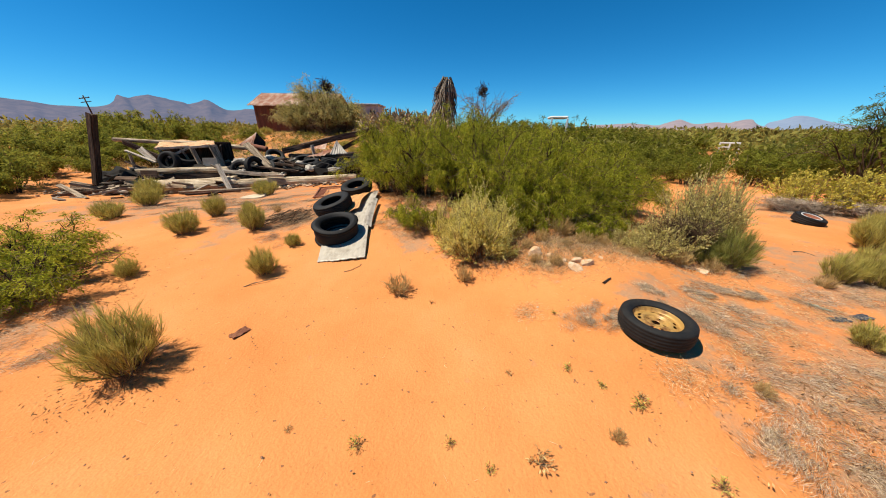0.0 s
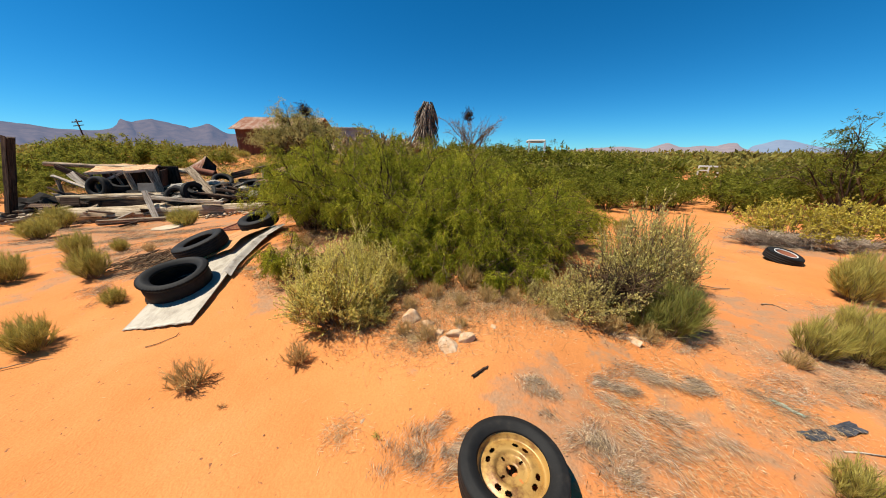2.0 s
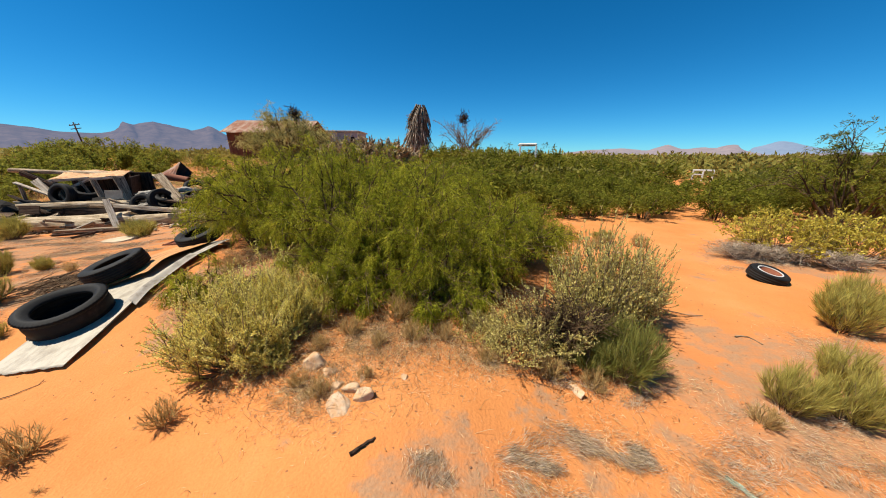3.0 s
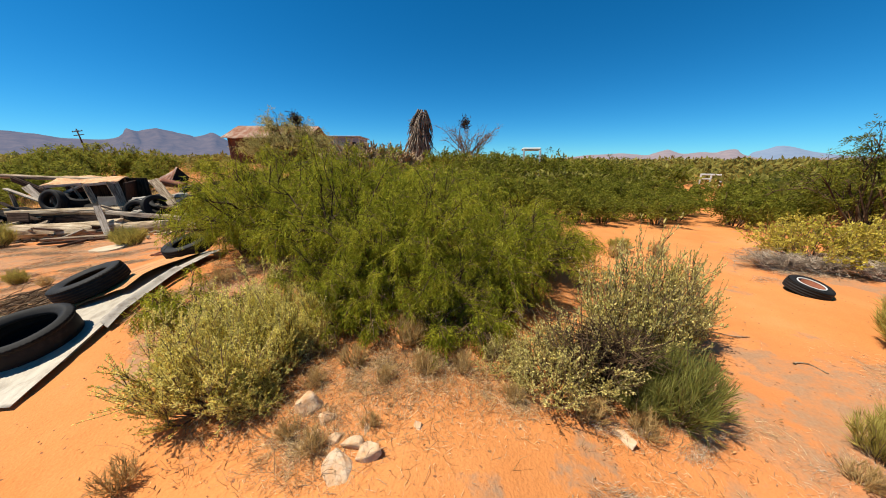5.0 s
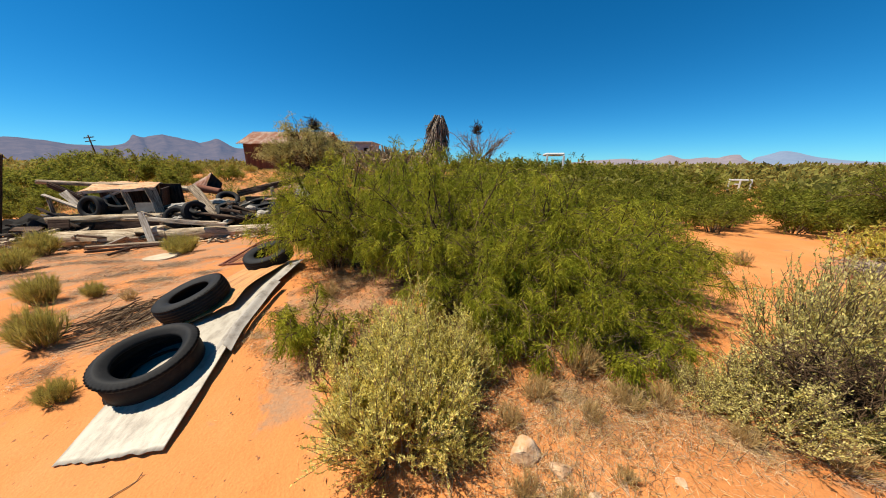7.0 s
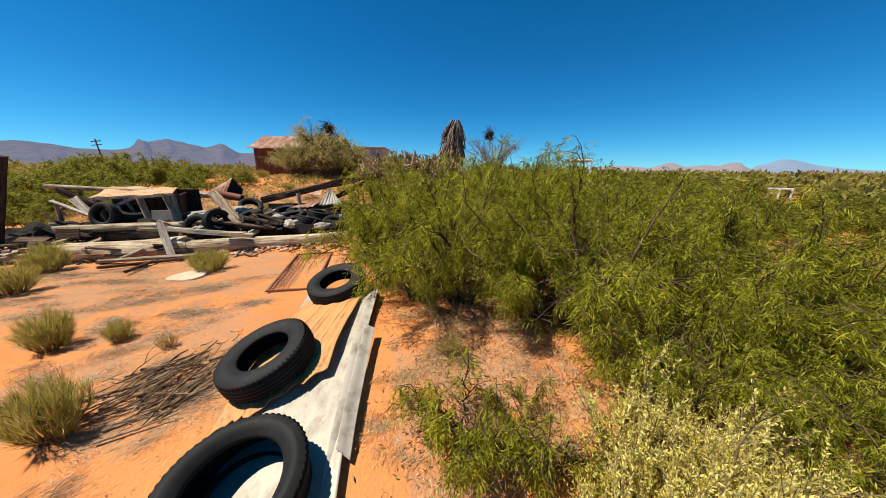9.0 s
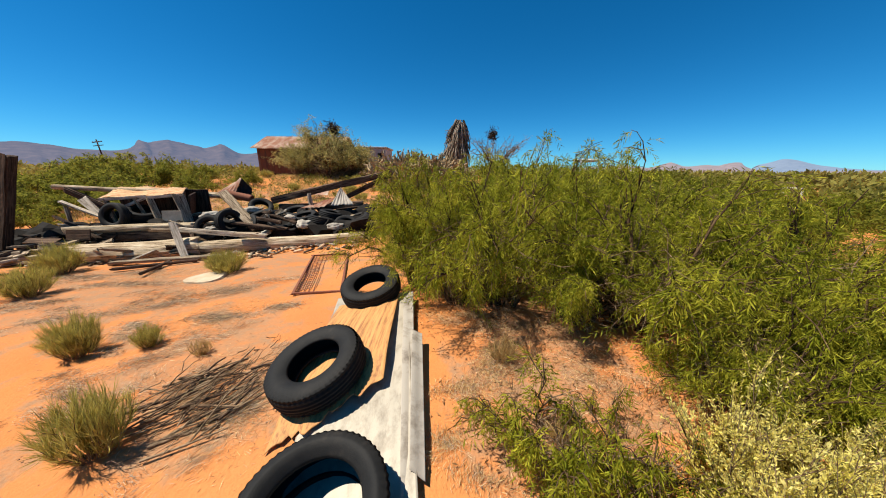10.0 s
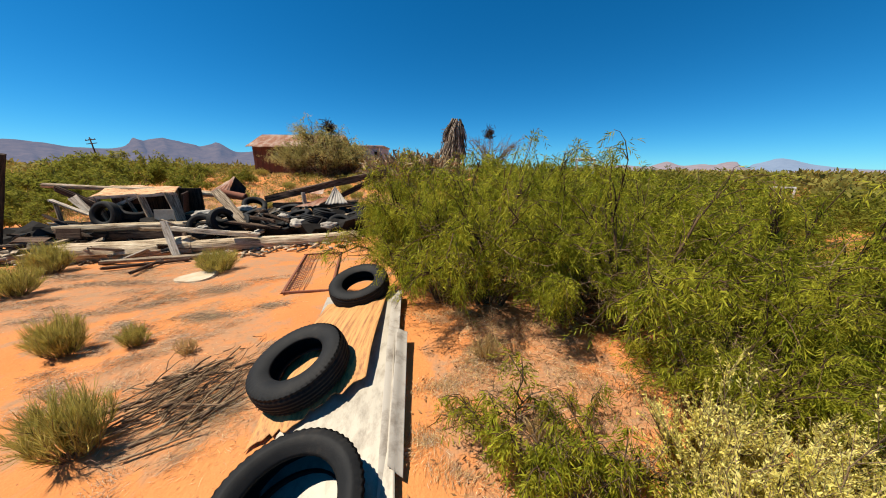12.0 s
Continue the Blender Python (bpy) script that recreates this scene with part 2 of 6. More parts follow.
def ground_z(x, y):
    """Height of the sand: a low dune under the mesquite, a dip at the ruin, a slow rise beyond."""
    x, y = np.asarray(x, float), np.asarray(y, float)
    sy = np.where(y < 4.6, 1.5, 3.0)
    z = 0.42 * np.exp(-((x + 0.2) / 3.4) ** 2 - ((y - 4.6) / sy) ** 2) + 0.2 * np.exp(-((x - 1.5) / 0.9) ** 2 - ((y - 2.6) / 0.9) ** 2) + 0.055 * np.exp(-((x - 1.5) / 0.7) ** 2 - ((y - 1.7) / 0.6) ** 2) - 0.07
    z = z - 0.28 * np.exp(-((x + 9) / 5) ** 2 - ((y - 9.5) / 4) ** 2)
    return z + smooth01(9.5, 26, y) * (1.15 - 0.55 * smooth01(0, 12, x))


def gz(x, y):
    return float(ground_z(x, y))


def mesh_np(name, V, F, mats, idx=None, smooth=False):
    """A mesh from arrays: V (n, 3), F (m, 3 or 4)."""
    V, F = np.asarray(V, np.float32), np.asarray(F, np.int32)
    me = bpy.data.meshes.new(name)
    me.vertices.add(len(V))
    me.vertices.foreach_set("co", V.ravel())
    k = F.shape[1]
    me.loops.add(F.size)
    me.loops.foreach_set("vertex_index", F.ravel())
    me.polygons.add(len(F))
    me.polygons.foreach_set("loop_start", np.arange(len(F), dtype=np.int32) * k)
    for mat in mats if isinstance(mats, (list, tuple)) else [mats]:
        me.materials.append(mat)
    if idx is not None:
        me.polygons.foreach_set("material_index", np.asarray(idx, np.int32))
    if smooth:
        me.polygons.foreach_set("use_smooth", np.ones(len(F), bool))
    me.update(calc_edges=True)
    me.validate()
    return me


def part(name, data, material=None, parent=None, label="", smooth=False):
    """One mesh object from a bmesh or a mesh, under a thing or a part."""
    if isinstance(data, bmesh.types.BMesh):
        me = bpy.data.meshes.new(name)
        bmesh.ops.recalc_face_normals(data, faces=data.faces)
        data.to_mesh(me)
        data.free()
        if smooth:
            me.polygons.foreach_set("use_smooth", np.ones(len(me.polygons), bool))
        data = me
    if material is not None and not data.materials:
        data.materials.append(material)
    ob = new(name, data)
    if parent is not None:
        ob.parent = parent
    if label:
        tagged(ob, label)
    return ob


def thing(name, m, label, category, group="", kind=""):
    ob = new(name)
    ob.empty_display_size = 0.1
    ob.matrix_world = m
    return tagged(ob, label, category, group, kind)


def unit(v):
    return v / np.maximum(np.linalg.norm(v, axis=-1, keepdims=True), 1e-9)


def leaves(base, way, length, width, rng):
    """Rhombic leaves: one bent quad each."""
    n = len(base)
    way = unit(way)
    side = unit(np.cross(way, unit(rng.normal(size=(n, 3)))))
    up = np.cross(side, way)
    L, w = np.broadcast_to(length, n)[:, None], np.broadcast_to(width, n)[:, None]
    mid = base + way * L * 0.45 + up * L * 0.06
    V = np.stack([base, mid + side * w / 2, base + way * L, mid - side * w / 2], 1).reshape(-1, 3)
    return V, np.arange(4 * n).reshape(-1, 4)


def tubes(lines, r0, r1, sides=4):
    """Tapered tubes along polylines (k, p, 3), with radii from r0 to r1."""
    lines = np.asarray(lines, float)
    k, p, _ = lines.shape
    d = np.gradient(lines, axis=1)
    d = unit(d)
    ref = np.where(np.abs(d[..., 2:3]) > 0.8, [1.0, 0, 0], [0, 0, 1.0])
    a = unit(np.cross(d, ref))
    b = np.cross(d, a)
    r0, r1 = np.broadcast_to(r0, k)[:, None], np.broadcast_to(r1, k)[:, None]
    s = np.linspace(0, 1, p)[None]
    r = (r0 * (1 - s) + r1 * s)[..., None]
    rings = [lines + r * (math.cos(t) * a + math.sin(t) * b) for t in np.arange(sides) * 2 * math.pi / sides]
    V = np.stack(rings, 2).reshape(-1, 3)
    i = np.arange(k)[:, None, None] * p * sides + np.arange(p - 1)[None, :, None] * sides
    j = np.arange(sides)[None, None]
    q = np.stack([i + j, i + (j + 1) % sides, i + sides + (j + 1) % sides, i + sides + j], -1)
    return V, q.reshape(-1, 4)


def join(*pieces):
    Vs, Fs, n = [], [], 0
    for V, F in pieces:
        Vs.append(V)
        Fs.append(F + n)
        n += len(V)
    return np.concatenate(Vs), np.concatenate(Fs)


def box_bm(sx, sy, sz, bevel=0.0, centre=(0, 0, 0)):
    bm = bmesh.new()
    bmesh.ops.create_cube(bm, size=1, matrix=Matrix.Translation(centre) @ Matrix.Diagonal((sx, sy, sz, 1)))
    if bevel:
        bmesh.ops.bevel(bm, geom=bm.edges, offset=bevel, segments=1, affect="EDGES")
    return bm


def rough_beam_bm(length, wide, high, rng, wear=0.08, cuts=10):
    """A split and weathered beam along x, with uneven faces and broken ends."""
    bm = bmesh.new()
    bmesh.ops.create_cube(bm, size=1, matrix=Matrix.Diagonal((length, wide, high, 1)))
    long_edges = [e for e in bm.edges if abs((e.verts[0].co - e.verts[1].co).x) > length * 0.5]
    bmesh.ops.subdivide_edges(bm, edges=long_edges, cuts=cuts)
    bmesh.ops.bevel(bm, geom=[e for e in bm.edges if abs((e.verts[0].co - e.verts[1].co).normalized().x) > 0.9], offset=min(wide, high) * 0.16, segments=2, affect="EDGES")
    ph = float(rng.uniform(0, 50))
    for v in bm.verts:
        end = abs(v.co.x) > length * 0.499
        n1 = noise.noise(Vector((v.co.x * 2.2 + ph, v.co.y * 6, v.co.z * 6)))
        v.co.y += n1 * wide * wear * 2
        v.co.z += noise.noise(Vector((v.co.x * 1.6 - ph, v.co.y * 5, v.co.z * 5))) * high * wear * 2
        if end:
            v.co.x += float(rng.uniform(-0.05, 0.05)) * min(1.0, length)
    return bm


def rough_log_bm(length, r, rng, rings=22, sides=14, wear=0.12):
    """A round, weathered and split log along x."""
    bm, ph, rows = bmesh.new(), float(rng.uniform(0, 50)), []
    for i in range(rings + 1):
        x = (i / rings - 0.5) * length
        bend = r * 0.35 * noise.noise(Vector((x * 0.7 + ph, 1.5, 0)))
        ring = []
        for k in range(sides):
            a = 2 * math.pi * k / sides
            q = r * (1 + wear * noise.noise(Vector((x * 0.9 + ph, math.cos(a) * 2.6, math.sin(a) * 2.6))) + wear * 0.8 * noise.noise(Vector((ph, math.cos(a) * 5, math.sin(a) * 5))))
            jag = float(rng.uniform(-0.6, 0.6)) * r if i in (0, rings) else 0
            ring.append(bm.verts.new((x + jag, q * math.cos(a), q * math.sin(a) + bend)))
        rows.append(ring)
    for a, b in zip(rows, rows[1:]):
        for k in range(sides):
            bm.faces.new((a[k], a[(k + 1) % sides], b[(k + 1) % sides], b[k]))
    bm.faces.new(rows[0][::-1])
    bm.faces.new(rows[-1])
    return bm


def between(a, b, roll=0.0):
    """The pose of a thing that lies along x from a to b."""
    a, b = Vector(a), Vector(b)
    return Matrix.Translation((a + b) / 2) @ (b - a).to_track_quat("X", "Z").to_matrix().to_4x4() @ pose(0, 0, 0, roll, 0, 0)


# ---------------------------------------------------------------- ground and distance
def axis_steps(lo, hi, step, far, ratio=1.09):
    core = list(np.arange(lo, hi, step))
    out, d, v = [], step, hi
    while v < far:
        out.append(v)
        d *= ratio
        v += d
    low, d, v = [], step, lo - step
    while v > -far:
        low.append(v)
        d *= ratio
        v -= d
    return np.array([-far, *low[::-1], *core, *out, far])


def build_ground():
    xs, ys = axis_steps(-9, 9, 0.095, 4700), axis_steps(-1, 10, 0.095, 4700)
    X, Y = np.meshgrid(xs, ys)
    Z = ground_z(X, Y)
    near = np.exp(-np.maximum(np.hypot(X, Y - 4) - 9, 0) / 6)
    amp = np.zeros_like(Z)
    for i in range(X.shape[0]):
        for j in range(X.shape[1]):
            if near[i, j] > 0.05:
                x, y = X[i, j], Y[i, j]
                amp[i, j] = 0.028 * noise.noise(Vector((x * 0.9, y * 0.9, 0))) + 0.012 * noise.noise(Vector((x * 3.1, y * 3.1, 5))) + 0.006 * noise.noise(Vector((x * 8, y * 8, 9)))
    Z = Z + amp * near
    n, k = X.shape
    i = np.arange(n - 1)[:, None] * k + np.arange(k - 1)[None]
    F = np.stack([i, i + 1, i + k + 1, i + k], -1).reshape(-1, 4)
    ob = new("ground", mesh_np("ground", np.stack([X, Y, Z], -1).reshape(-1, 3), F, SAND, smooth=True))
    tagged(ob, "orange desert sand with grey crust and plant litter", "ground", kind="structure")


def build_range(name, label, az0, az1, dist, base, peaks, mat, seed):
    """A mountain range: ridges of several bumps over a stretch of bearings, in degrees from straight ahead."""
    rows, cols = 14, 220
    az = np.linspace(az0, az1, cols)
    elev = np.full(cols, base)
    for a, e, w in peaks:
        elev = np.maximum(elev, 0) + e * np.exp(-((az - a) / w) ** 2)
    edge = smooth01(0, 0.12, (az - az0) / (az1 - az0)) * smooth01(0, 0.12, (az1 - az) / (az1 - az0))
    V = []
    for r in range(rows):
        s = r / (rows - 1)
        for a, e, ed in zip(az, elev, edge):
            d = dist * (0.74 + 0.26 * s)
            top = math.tan(radians(e)) * dist * (0.25 + 0.75 * ed)
            rid = noise.fractal(Vector((a * 0.55, s * 3.0, seed)), 0.9, 2.1, 6)
            z = top * s ** 1.35 + rid * top * (0.22 * s * (1 - s) * 2 + 0.035 * s)
            x_off = noise.noise(Vector((a * 0.9, s * 4, seed + 3))) * dist * 0.012
            V.append((math.sin(radians(a)) * d + x_off, math.cos(radians(a)) * d, z - 4 * (1 - s)))
    i = np.arange(rows - 1)[:, None] * cols + np.arange(cols - 1)[None]
    F = np.stack([i, i + 1, i + cols + 1, i + cols], -1).reshape(-1, 4)
    ob = new(name, mesh_np(name, V, F, mat, smooth=True))
    tagged(ob, label, "mountains", kind="structure")


build_ground()
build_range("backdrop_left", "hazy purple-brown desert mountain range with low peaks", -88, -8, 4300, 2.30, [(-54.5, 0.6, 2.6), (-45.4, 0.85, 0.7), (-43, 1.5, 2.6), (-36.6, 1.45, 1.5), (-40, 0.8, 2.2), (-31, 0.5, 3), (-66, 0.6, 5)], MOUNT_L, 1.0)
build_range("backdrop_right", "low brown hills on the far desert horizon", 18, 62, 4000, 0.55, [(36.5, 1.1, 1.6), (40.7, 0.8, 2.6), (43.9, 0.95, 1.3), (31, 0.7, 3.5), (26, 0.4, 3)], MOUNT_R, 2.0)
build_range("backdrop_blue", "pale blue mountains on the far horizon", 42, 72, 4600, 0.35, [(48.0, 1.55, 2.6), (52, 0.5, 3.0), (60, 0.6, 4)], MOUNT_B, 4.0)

# ---------------------------------------------------------------- plants
def curve_lines(start, end, bow, points, rng, wob=0.04):
    """Bowed lines (k, points, 3) from start to end."""
    s = np.linspace(0, 1, points)[None, :, None]
    L = start[:, None] * (1 - s) + end[:, None] * s + bow[:, None] * (s * (1 - s) * 4)
    w = rng.normal(size=L.shape) * wob
    w[:, 0] = 0
    return L + w * s


def at_line(lines, s):
    """Points at parameters s (k, m) on polylines (k, p, 3), and the directions there."""
    p = lines.shape[1] - 1
    f = np.clip(s * p, 0, p - 1e-6)
    i = f.astype(int)
    f = (f - i)[..., None]
    k = np.arange(len(lines))[:, None]
    a, b = lines[k, i], lines[k, i + 1]
    return a * (1 - f) + b * f, unit(b - a)


def mesquite_meshes(seed, R, H, limbs, twigs, fronds, leaflets, leaf_len, leaf_wide, leafmat, clear=0.0, hang=0.25):
    """Limbs from one root, twigs, drooping fronds of narrow leaflets; no leaves lower than clear; dead twigs beneath."""
    rng = np.random.default_rng(seed)
    az = rng.uniform(0, 2 * math.pi, limbs)
    rho = np.sqrt(rng.uniform(0.05, 1, limbs))
    end = np.stack([R * 0.85 * rho * np.cos(az), R * 0.85 * rho * np.sin(az), H * 0.9 * (1 - 0.62 * rho ** 2.2) * rng.uniform(0.62, 1.0, limbs)], -1)
    start = np.stack([0.10 * np.cos(az), 0.10 * np.sin(az), np.full(limbs, -0.05)], -1) * rng.uniform(0.3, 1.3, (limbs, 1))
    bow = np.stack([0 * az, 0 * az, 0.16 * H * rho], -1)
    limb = curve_lines(start, end, bow, 7, rng, 0.05)
    wood = [tubes(limb, rng.uniform(0.008, 0.017, limbs) * H, 0.003, 5)]
    s = rng.uniform(0.28, 1.0, (limbs, twigs))
    p, d = at_line(limb, s)
    p, d = p.reshape(-1, 3), d.reshape(-1, 3)
    out = unit(p * [1, 1, 0.35] + [0, 0, 0.05])
    tdir = unit(d * 0.5 + out * 0.75 + rng.normal(size=p.shape) * 0.55 + [0, 0, 0.15])
    tl = rng.uniform(0.16, 0.36, (len(p), 1)) * R
    droop = np.zeros_like(p)
    droop[:, 2] = 0.05
    twig = curve_lines(p, p + tdir * tl + [0, 0, -0.06], droop, 4, rng, 0.012)
    wood.append(tubes(twig[:, ::2] if leaflets < 6 else twig, 0.0042, 0.0016, 3))
    s = rng.uniform(0.15, 1.0, (len(twig), fronds))
    fp, fd = at_line(twig, s)
    fp, fd = fp.reshape(-1, 3), fd.reshape(-1, 3)
    fdir = unit(fd * 0.6 + rng.normal(size=fp.shape) * 0.7 + [0, 0, -hang])
    fl = rng.uniform(0.07, 0.15, (len(fp), 1))
    t = (np.arange(leaflets) + 0.6) / leaflets
    lp = fp[:, None] + fdir[:, None] * (fl * t[None])[..., None] + np.array([0, 0, -0.05]) * (t ** 2)[None, :, None]
    sidew = unit(np.cross(fdir, rng.normal(size=fdir.shape)))[:, None] * np.where(np.arange(leaflets) % 2, 1, -1)[None, :, None]
    ld = fdir[:, None] * 0.75 + sidew * 0.75 + np.array([0, 0, -0.35]) + rng.normal(size=lp.shape) * 0.22
    lp, ld = lp.reshape(-1, 3), ld.reshape(-1, 3)
    edge = clear + 0.12 * np.sin(lp[:, 0] * 5.0 + seed) * np.sin(lp[:, 1] * 4.0) if clear else 0.0
    keep = lp[:, 2] > 0.04 + edge
    lp, ld = lp[keep], ld[keep]
    n = len(lp)
    V, F = leaves(lp, ld, rng.uniform(0.7, 1.25, n) * leaf_len, rng.uniform(0.7, 1.2, n) * leaf_wide, rng)
    WV, WF = join(*wood)
    made = mesh_np("mesquite_limbs", WV, WF, BARK, smooth=True), mesh_np("mesquite_crown", V, F, leafmat)
    if not clear:
        return made
    p, d = at_line(limb, rng.uniform(0.06, 0.5, (limbs, 7)))
    p, d = p.reshape(-1, 3), d.reshape(-1, 3)
    q = p + unit(d * 0.4 + rng.normal(size=p.shape) * [0.8, 0.8, 0.35]) * rng.uniform(0.10, 0.42, (len(p), 1)) * R
    q[:, 2] = np.maximum(q[:, 2], 0.02)
    dead = curve_lines(p, q, rng.normal(size=p.shape) * 0.04, 5, rng, 0.02)
    p2, d2 = at_line(dead, rng.uniform(0.2, 1.0, (len(dead), 3)))
    p2, d2 = p2.reshape(-1, 3), d2.reshape(-1, 3)
    fine = curve_lines(p2, p2 + unit(d2 + rng.normal(size=p2.shape) * 0.7) * rng.uniform(0.05, 0.16, (len(p2), 1)), 0 * p2, 3, rng, 0.01)
    DV, DF = join(tubes(dead, 0.0055, 0.0018, 3), tubes(fine, 0.002, 0.001, 3))
    return (*made, mesh_np("mesquite_dead_twigs", DV, DF, TWIG, smooth=True))


def shrub_meshes(seed, R, H, stems, twigs, per, leaf_len, leaf_wide, leafmat, bare=0.25, plume=False):
    """A rounded small-leaved shrub: many stems from the root, twigs and short leaves on them."""
    rng = np.random.default_rng(seed)
    az, rho = rng.uniform(0, 2 * math.pi, stems), np.sqrt(rng.uniform(0, 1, stems))
    end = np.stack([R * 0.9 * rho * np.cos(az), R * 0.9 * rho * np.sin(az), H * 0.92 * np.sqrt(1.02 - 0.8 * rho ** 2) * rng.uniform(0.45 if plume else 0.75, 1.08 if plume else 1.0, stems)], -1)
    if plume:
        end *= (0.86 + 0.26 * np.sin(3 * az + seed) * np.cos(5 * rho + seed))[:, None]
    start = np.stack([0.05 * np.cos(az), 0.05 * np.sin(az), np.full(stems, -0.03)], -1)
    bow = np.stack([R * 0.12 * np.cos(az), R * 0.12 * np.sin(az), np.full(stems, -0.02)], -1)
    stem = curve_lines(start, end, bow, 6, rng, 0.03)
    wood = [tubes(stem, 0.006, 0.002, 3)]
    p, d = at_line(stem, rng.uniform(bare, 1.0, (stems, twigs)))
    p, d = p.reshape(-1, 3), d.reshape(-1, 3)
    td = unit(d + rng.normal(size=p.shape) * (0.42 if plume else 0.6) + unit(p) * 0.4 + [0, 0, 0.35 if plume else 0])
    twig = curve_lines(p, p + td * rng.uniform(0.05, 0.15, (len(p), 1)) * (1.5 if plume else 1), np.zeros_like(p), 3, rng, 0.006)
    wood.append(tubes(twig, 0.002, 0.001, 3))
    lp, ld = at_line(twig, rng.uniform(0.1, 1.0, (len(twig), per)))
    lp, ld = lp.reshape(-1, 3), ld.reshape(-1, 3)
    n = len(lp)
    V, F = leaves(lp, ld * 0.7 + rng.normal(size=lp.shape) * 0.55 + [0, 0, 0.25], rng.uniform(0.7, 1.3, n) * leaf_len, rng.uniform(0.7, 1.3, n) * leaf_wide, rng)
    WV, WF = join(*wood)
    return mesh_np("shrub_stems", WV, WF, TWIG, smooth=True), mesh_np("shrub_leaves", V, F, leafmat)


def broom_meshes(seed, R, H, tufts, per, mat, thick=0.0026, spray=0.34, wood=None):
    """A broom-like bush: stems fanning out of one root, each with a spray of fine twigs."""
    rng = np.random.default_rng(seed)
    az, rho = rng.uniform(0, 2 * math.pi, tufts), np.sqrt(rng.uniform(0, 1, tufts))
    end = np.stack([R * 0.85 * rho * np.cos(az), R * 0.85 * rho * np.sin(az), H * 0.88 * np.sqrt(1.02 - 0.68 * rho ** 2) * rng.uniform(0.60, 1.0, tufts)], -1)
    start = end * [0.34, 0.34, 0] + rng.normal(size=end.shape) * [0.012, 0.012, 0]
    bow = end * [0.10, 0.10, 0] + rng.normal(size=end.shape) * 0.02 * H
    stem = curve_lines(start, end, bow, 5, rng, 0.03 * H)
    p, d = at_line(stem, rng.uniform(0.06, 1.0, (tufts, per)) ** 0.8)
    p, d = p.reshape(-1, 3), d.reshape(-1, 3)
    n = len(p)
    way = d + rng.normal(size=p.shape) * spray + [0, 0, 0.15]
    V, F = leaves(p, way, rng.uniform(0.14, 0.36, n) * H, thick * rng.uniform(0.8, 1.9, n), rng)
    WV, WF = tubes(stem, 0.0045, 0.0015, 3)
    return mesh_np("broom_base", WV, WF, wood or TWIG), mesh_np("broom_twigs", V, F, mat)


def plant(name, meshes, names, x, y, scale, turn, label, category, group, sink=0.02, squash=1.0, tilt=0.0):
    ob = thing(name, pose(x, y, gz(x, y) - sink, tilt, 0, turn) @ Matrix.Diagonal((scale, scale, scale * squash, 1)), label, category, group)
    for n, me in zip(names, meshes):
        part(n, me, None, ob)
    return ob


MESQ = [mesquite_meshes(s, 1.1, 1.5, 30, 10, 8, 11, 0.048, 0.0062, MESQUITE, 0.25, 0.9) for s in (11, 12, 13)]
MESQ_LOW = [mesquite_meshes(s, 0.55, 0.48, 10, 7, 7, 11, 0.046, 0.0070, MESQUITE, 0.07, 0.9) for s in (14, 15)]
MESQ_FAR = [mesquite_meshes(s, 1.1, 1.5, 16, 8, 5, 4, 0.115, 0.030, SCRUBLEAF) for s in (21, 22)]
MESQ_LEFT = [mesquite_meshes(s, 1.1, 1.5, 20, 9, 5, 4, 0.12, 0.031, LEFTLEAF) for s in (25, 26)]
MESQ_TREE = [mesquite_meshes(s, 1.1, 1.5, 26, 11, 6, 9, 0.042, 0.0095, SCRUBLEAF) for s in (27,)]
NEAR_MESQUITE = [
    (-1.15, 5.75, 0.88, 1.2), (-0.35, 5.15, 1.0, 1.12), (0.65, 4.75, 1.0, 1.04), (1.55, 4.60, 1.0, 1.0), (2.40, 4.65, 0.95, 0.88),
    (3.0, 5.1, 0.85, 0.80), (0.35, 5.95, 1.0, 1.22), (1.35, 5.65, 1.05, 1.06), (2.35, 5.7, 1.0, 0.92), (-0.95, 6.8, 1.0, 1.30),
    (0.45, 7.1, 1.0, 1.20), (1.75, 6.9, 1.0, 1.12), (3.2, 6.3, 0.9, 0.76), (1.75, 3.95, 0.62, 0.95), (0.80, 3.95, 0.56, 0.95), (1.15, 4.15, 0.70, 1.0), (0.22, 4.85, 0.72, 1.0),
    (2.3, 7.6, 1.0, 1.08), (0.1, 6.5, 0.95, 1.3), (2.0, 4.15, 0.6, 0.95), (-0.75, 5.15, 0.66, 1.3)]
for i, (x, y, s, q) in enumerate(NEAR_MESQUITE):
    plant("mesquite_shrub", MESQ[i % 3], ("trunk", "crown", "brushwood"), x, y, s, 77 * i, "green mesquite shrub with drooping narrow leaves on the dune", "shrub", "mesquite on the dune", 0.03, q)
for i, (x, y, s, q) in enumerate([(-0.34, 3.78, 0.85, 1.0), (-0.10, 3.60, 0.72, 1.2), (0.55, 4.0, 0.8, 1.1), (2.2, 3.85, 0.9, 1.0), (1.30, 3.70, 0.85, 1.15), (1.68, 3.62, 0.85, 1.15), (0.95, 3.75, 0.8, 1.1), (2.0, 3.62, 0.75, 1.1), (2.55, 4.0, 0.8, 1.1)]):
    plant("mesquite_shrub", MESQ_LOW[i % 2], ("trunk", "crown", "brushwood"), x, y, s, 77 * i, "low sprawling mesquite branch hanging over sand", "shrub", "mesquite on the dune", 0.02, q)


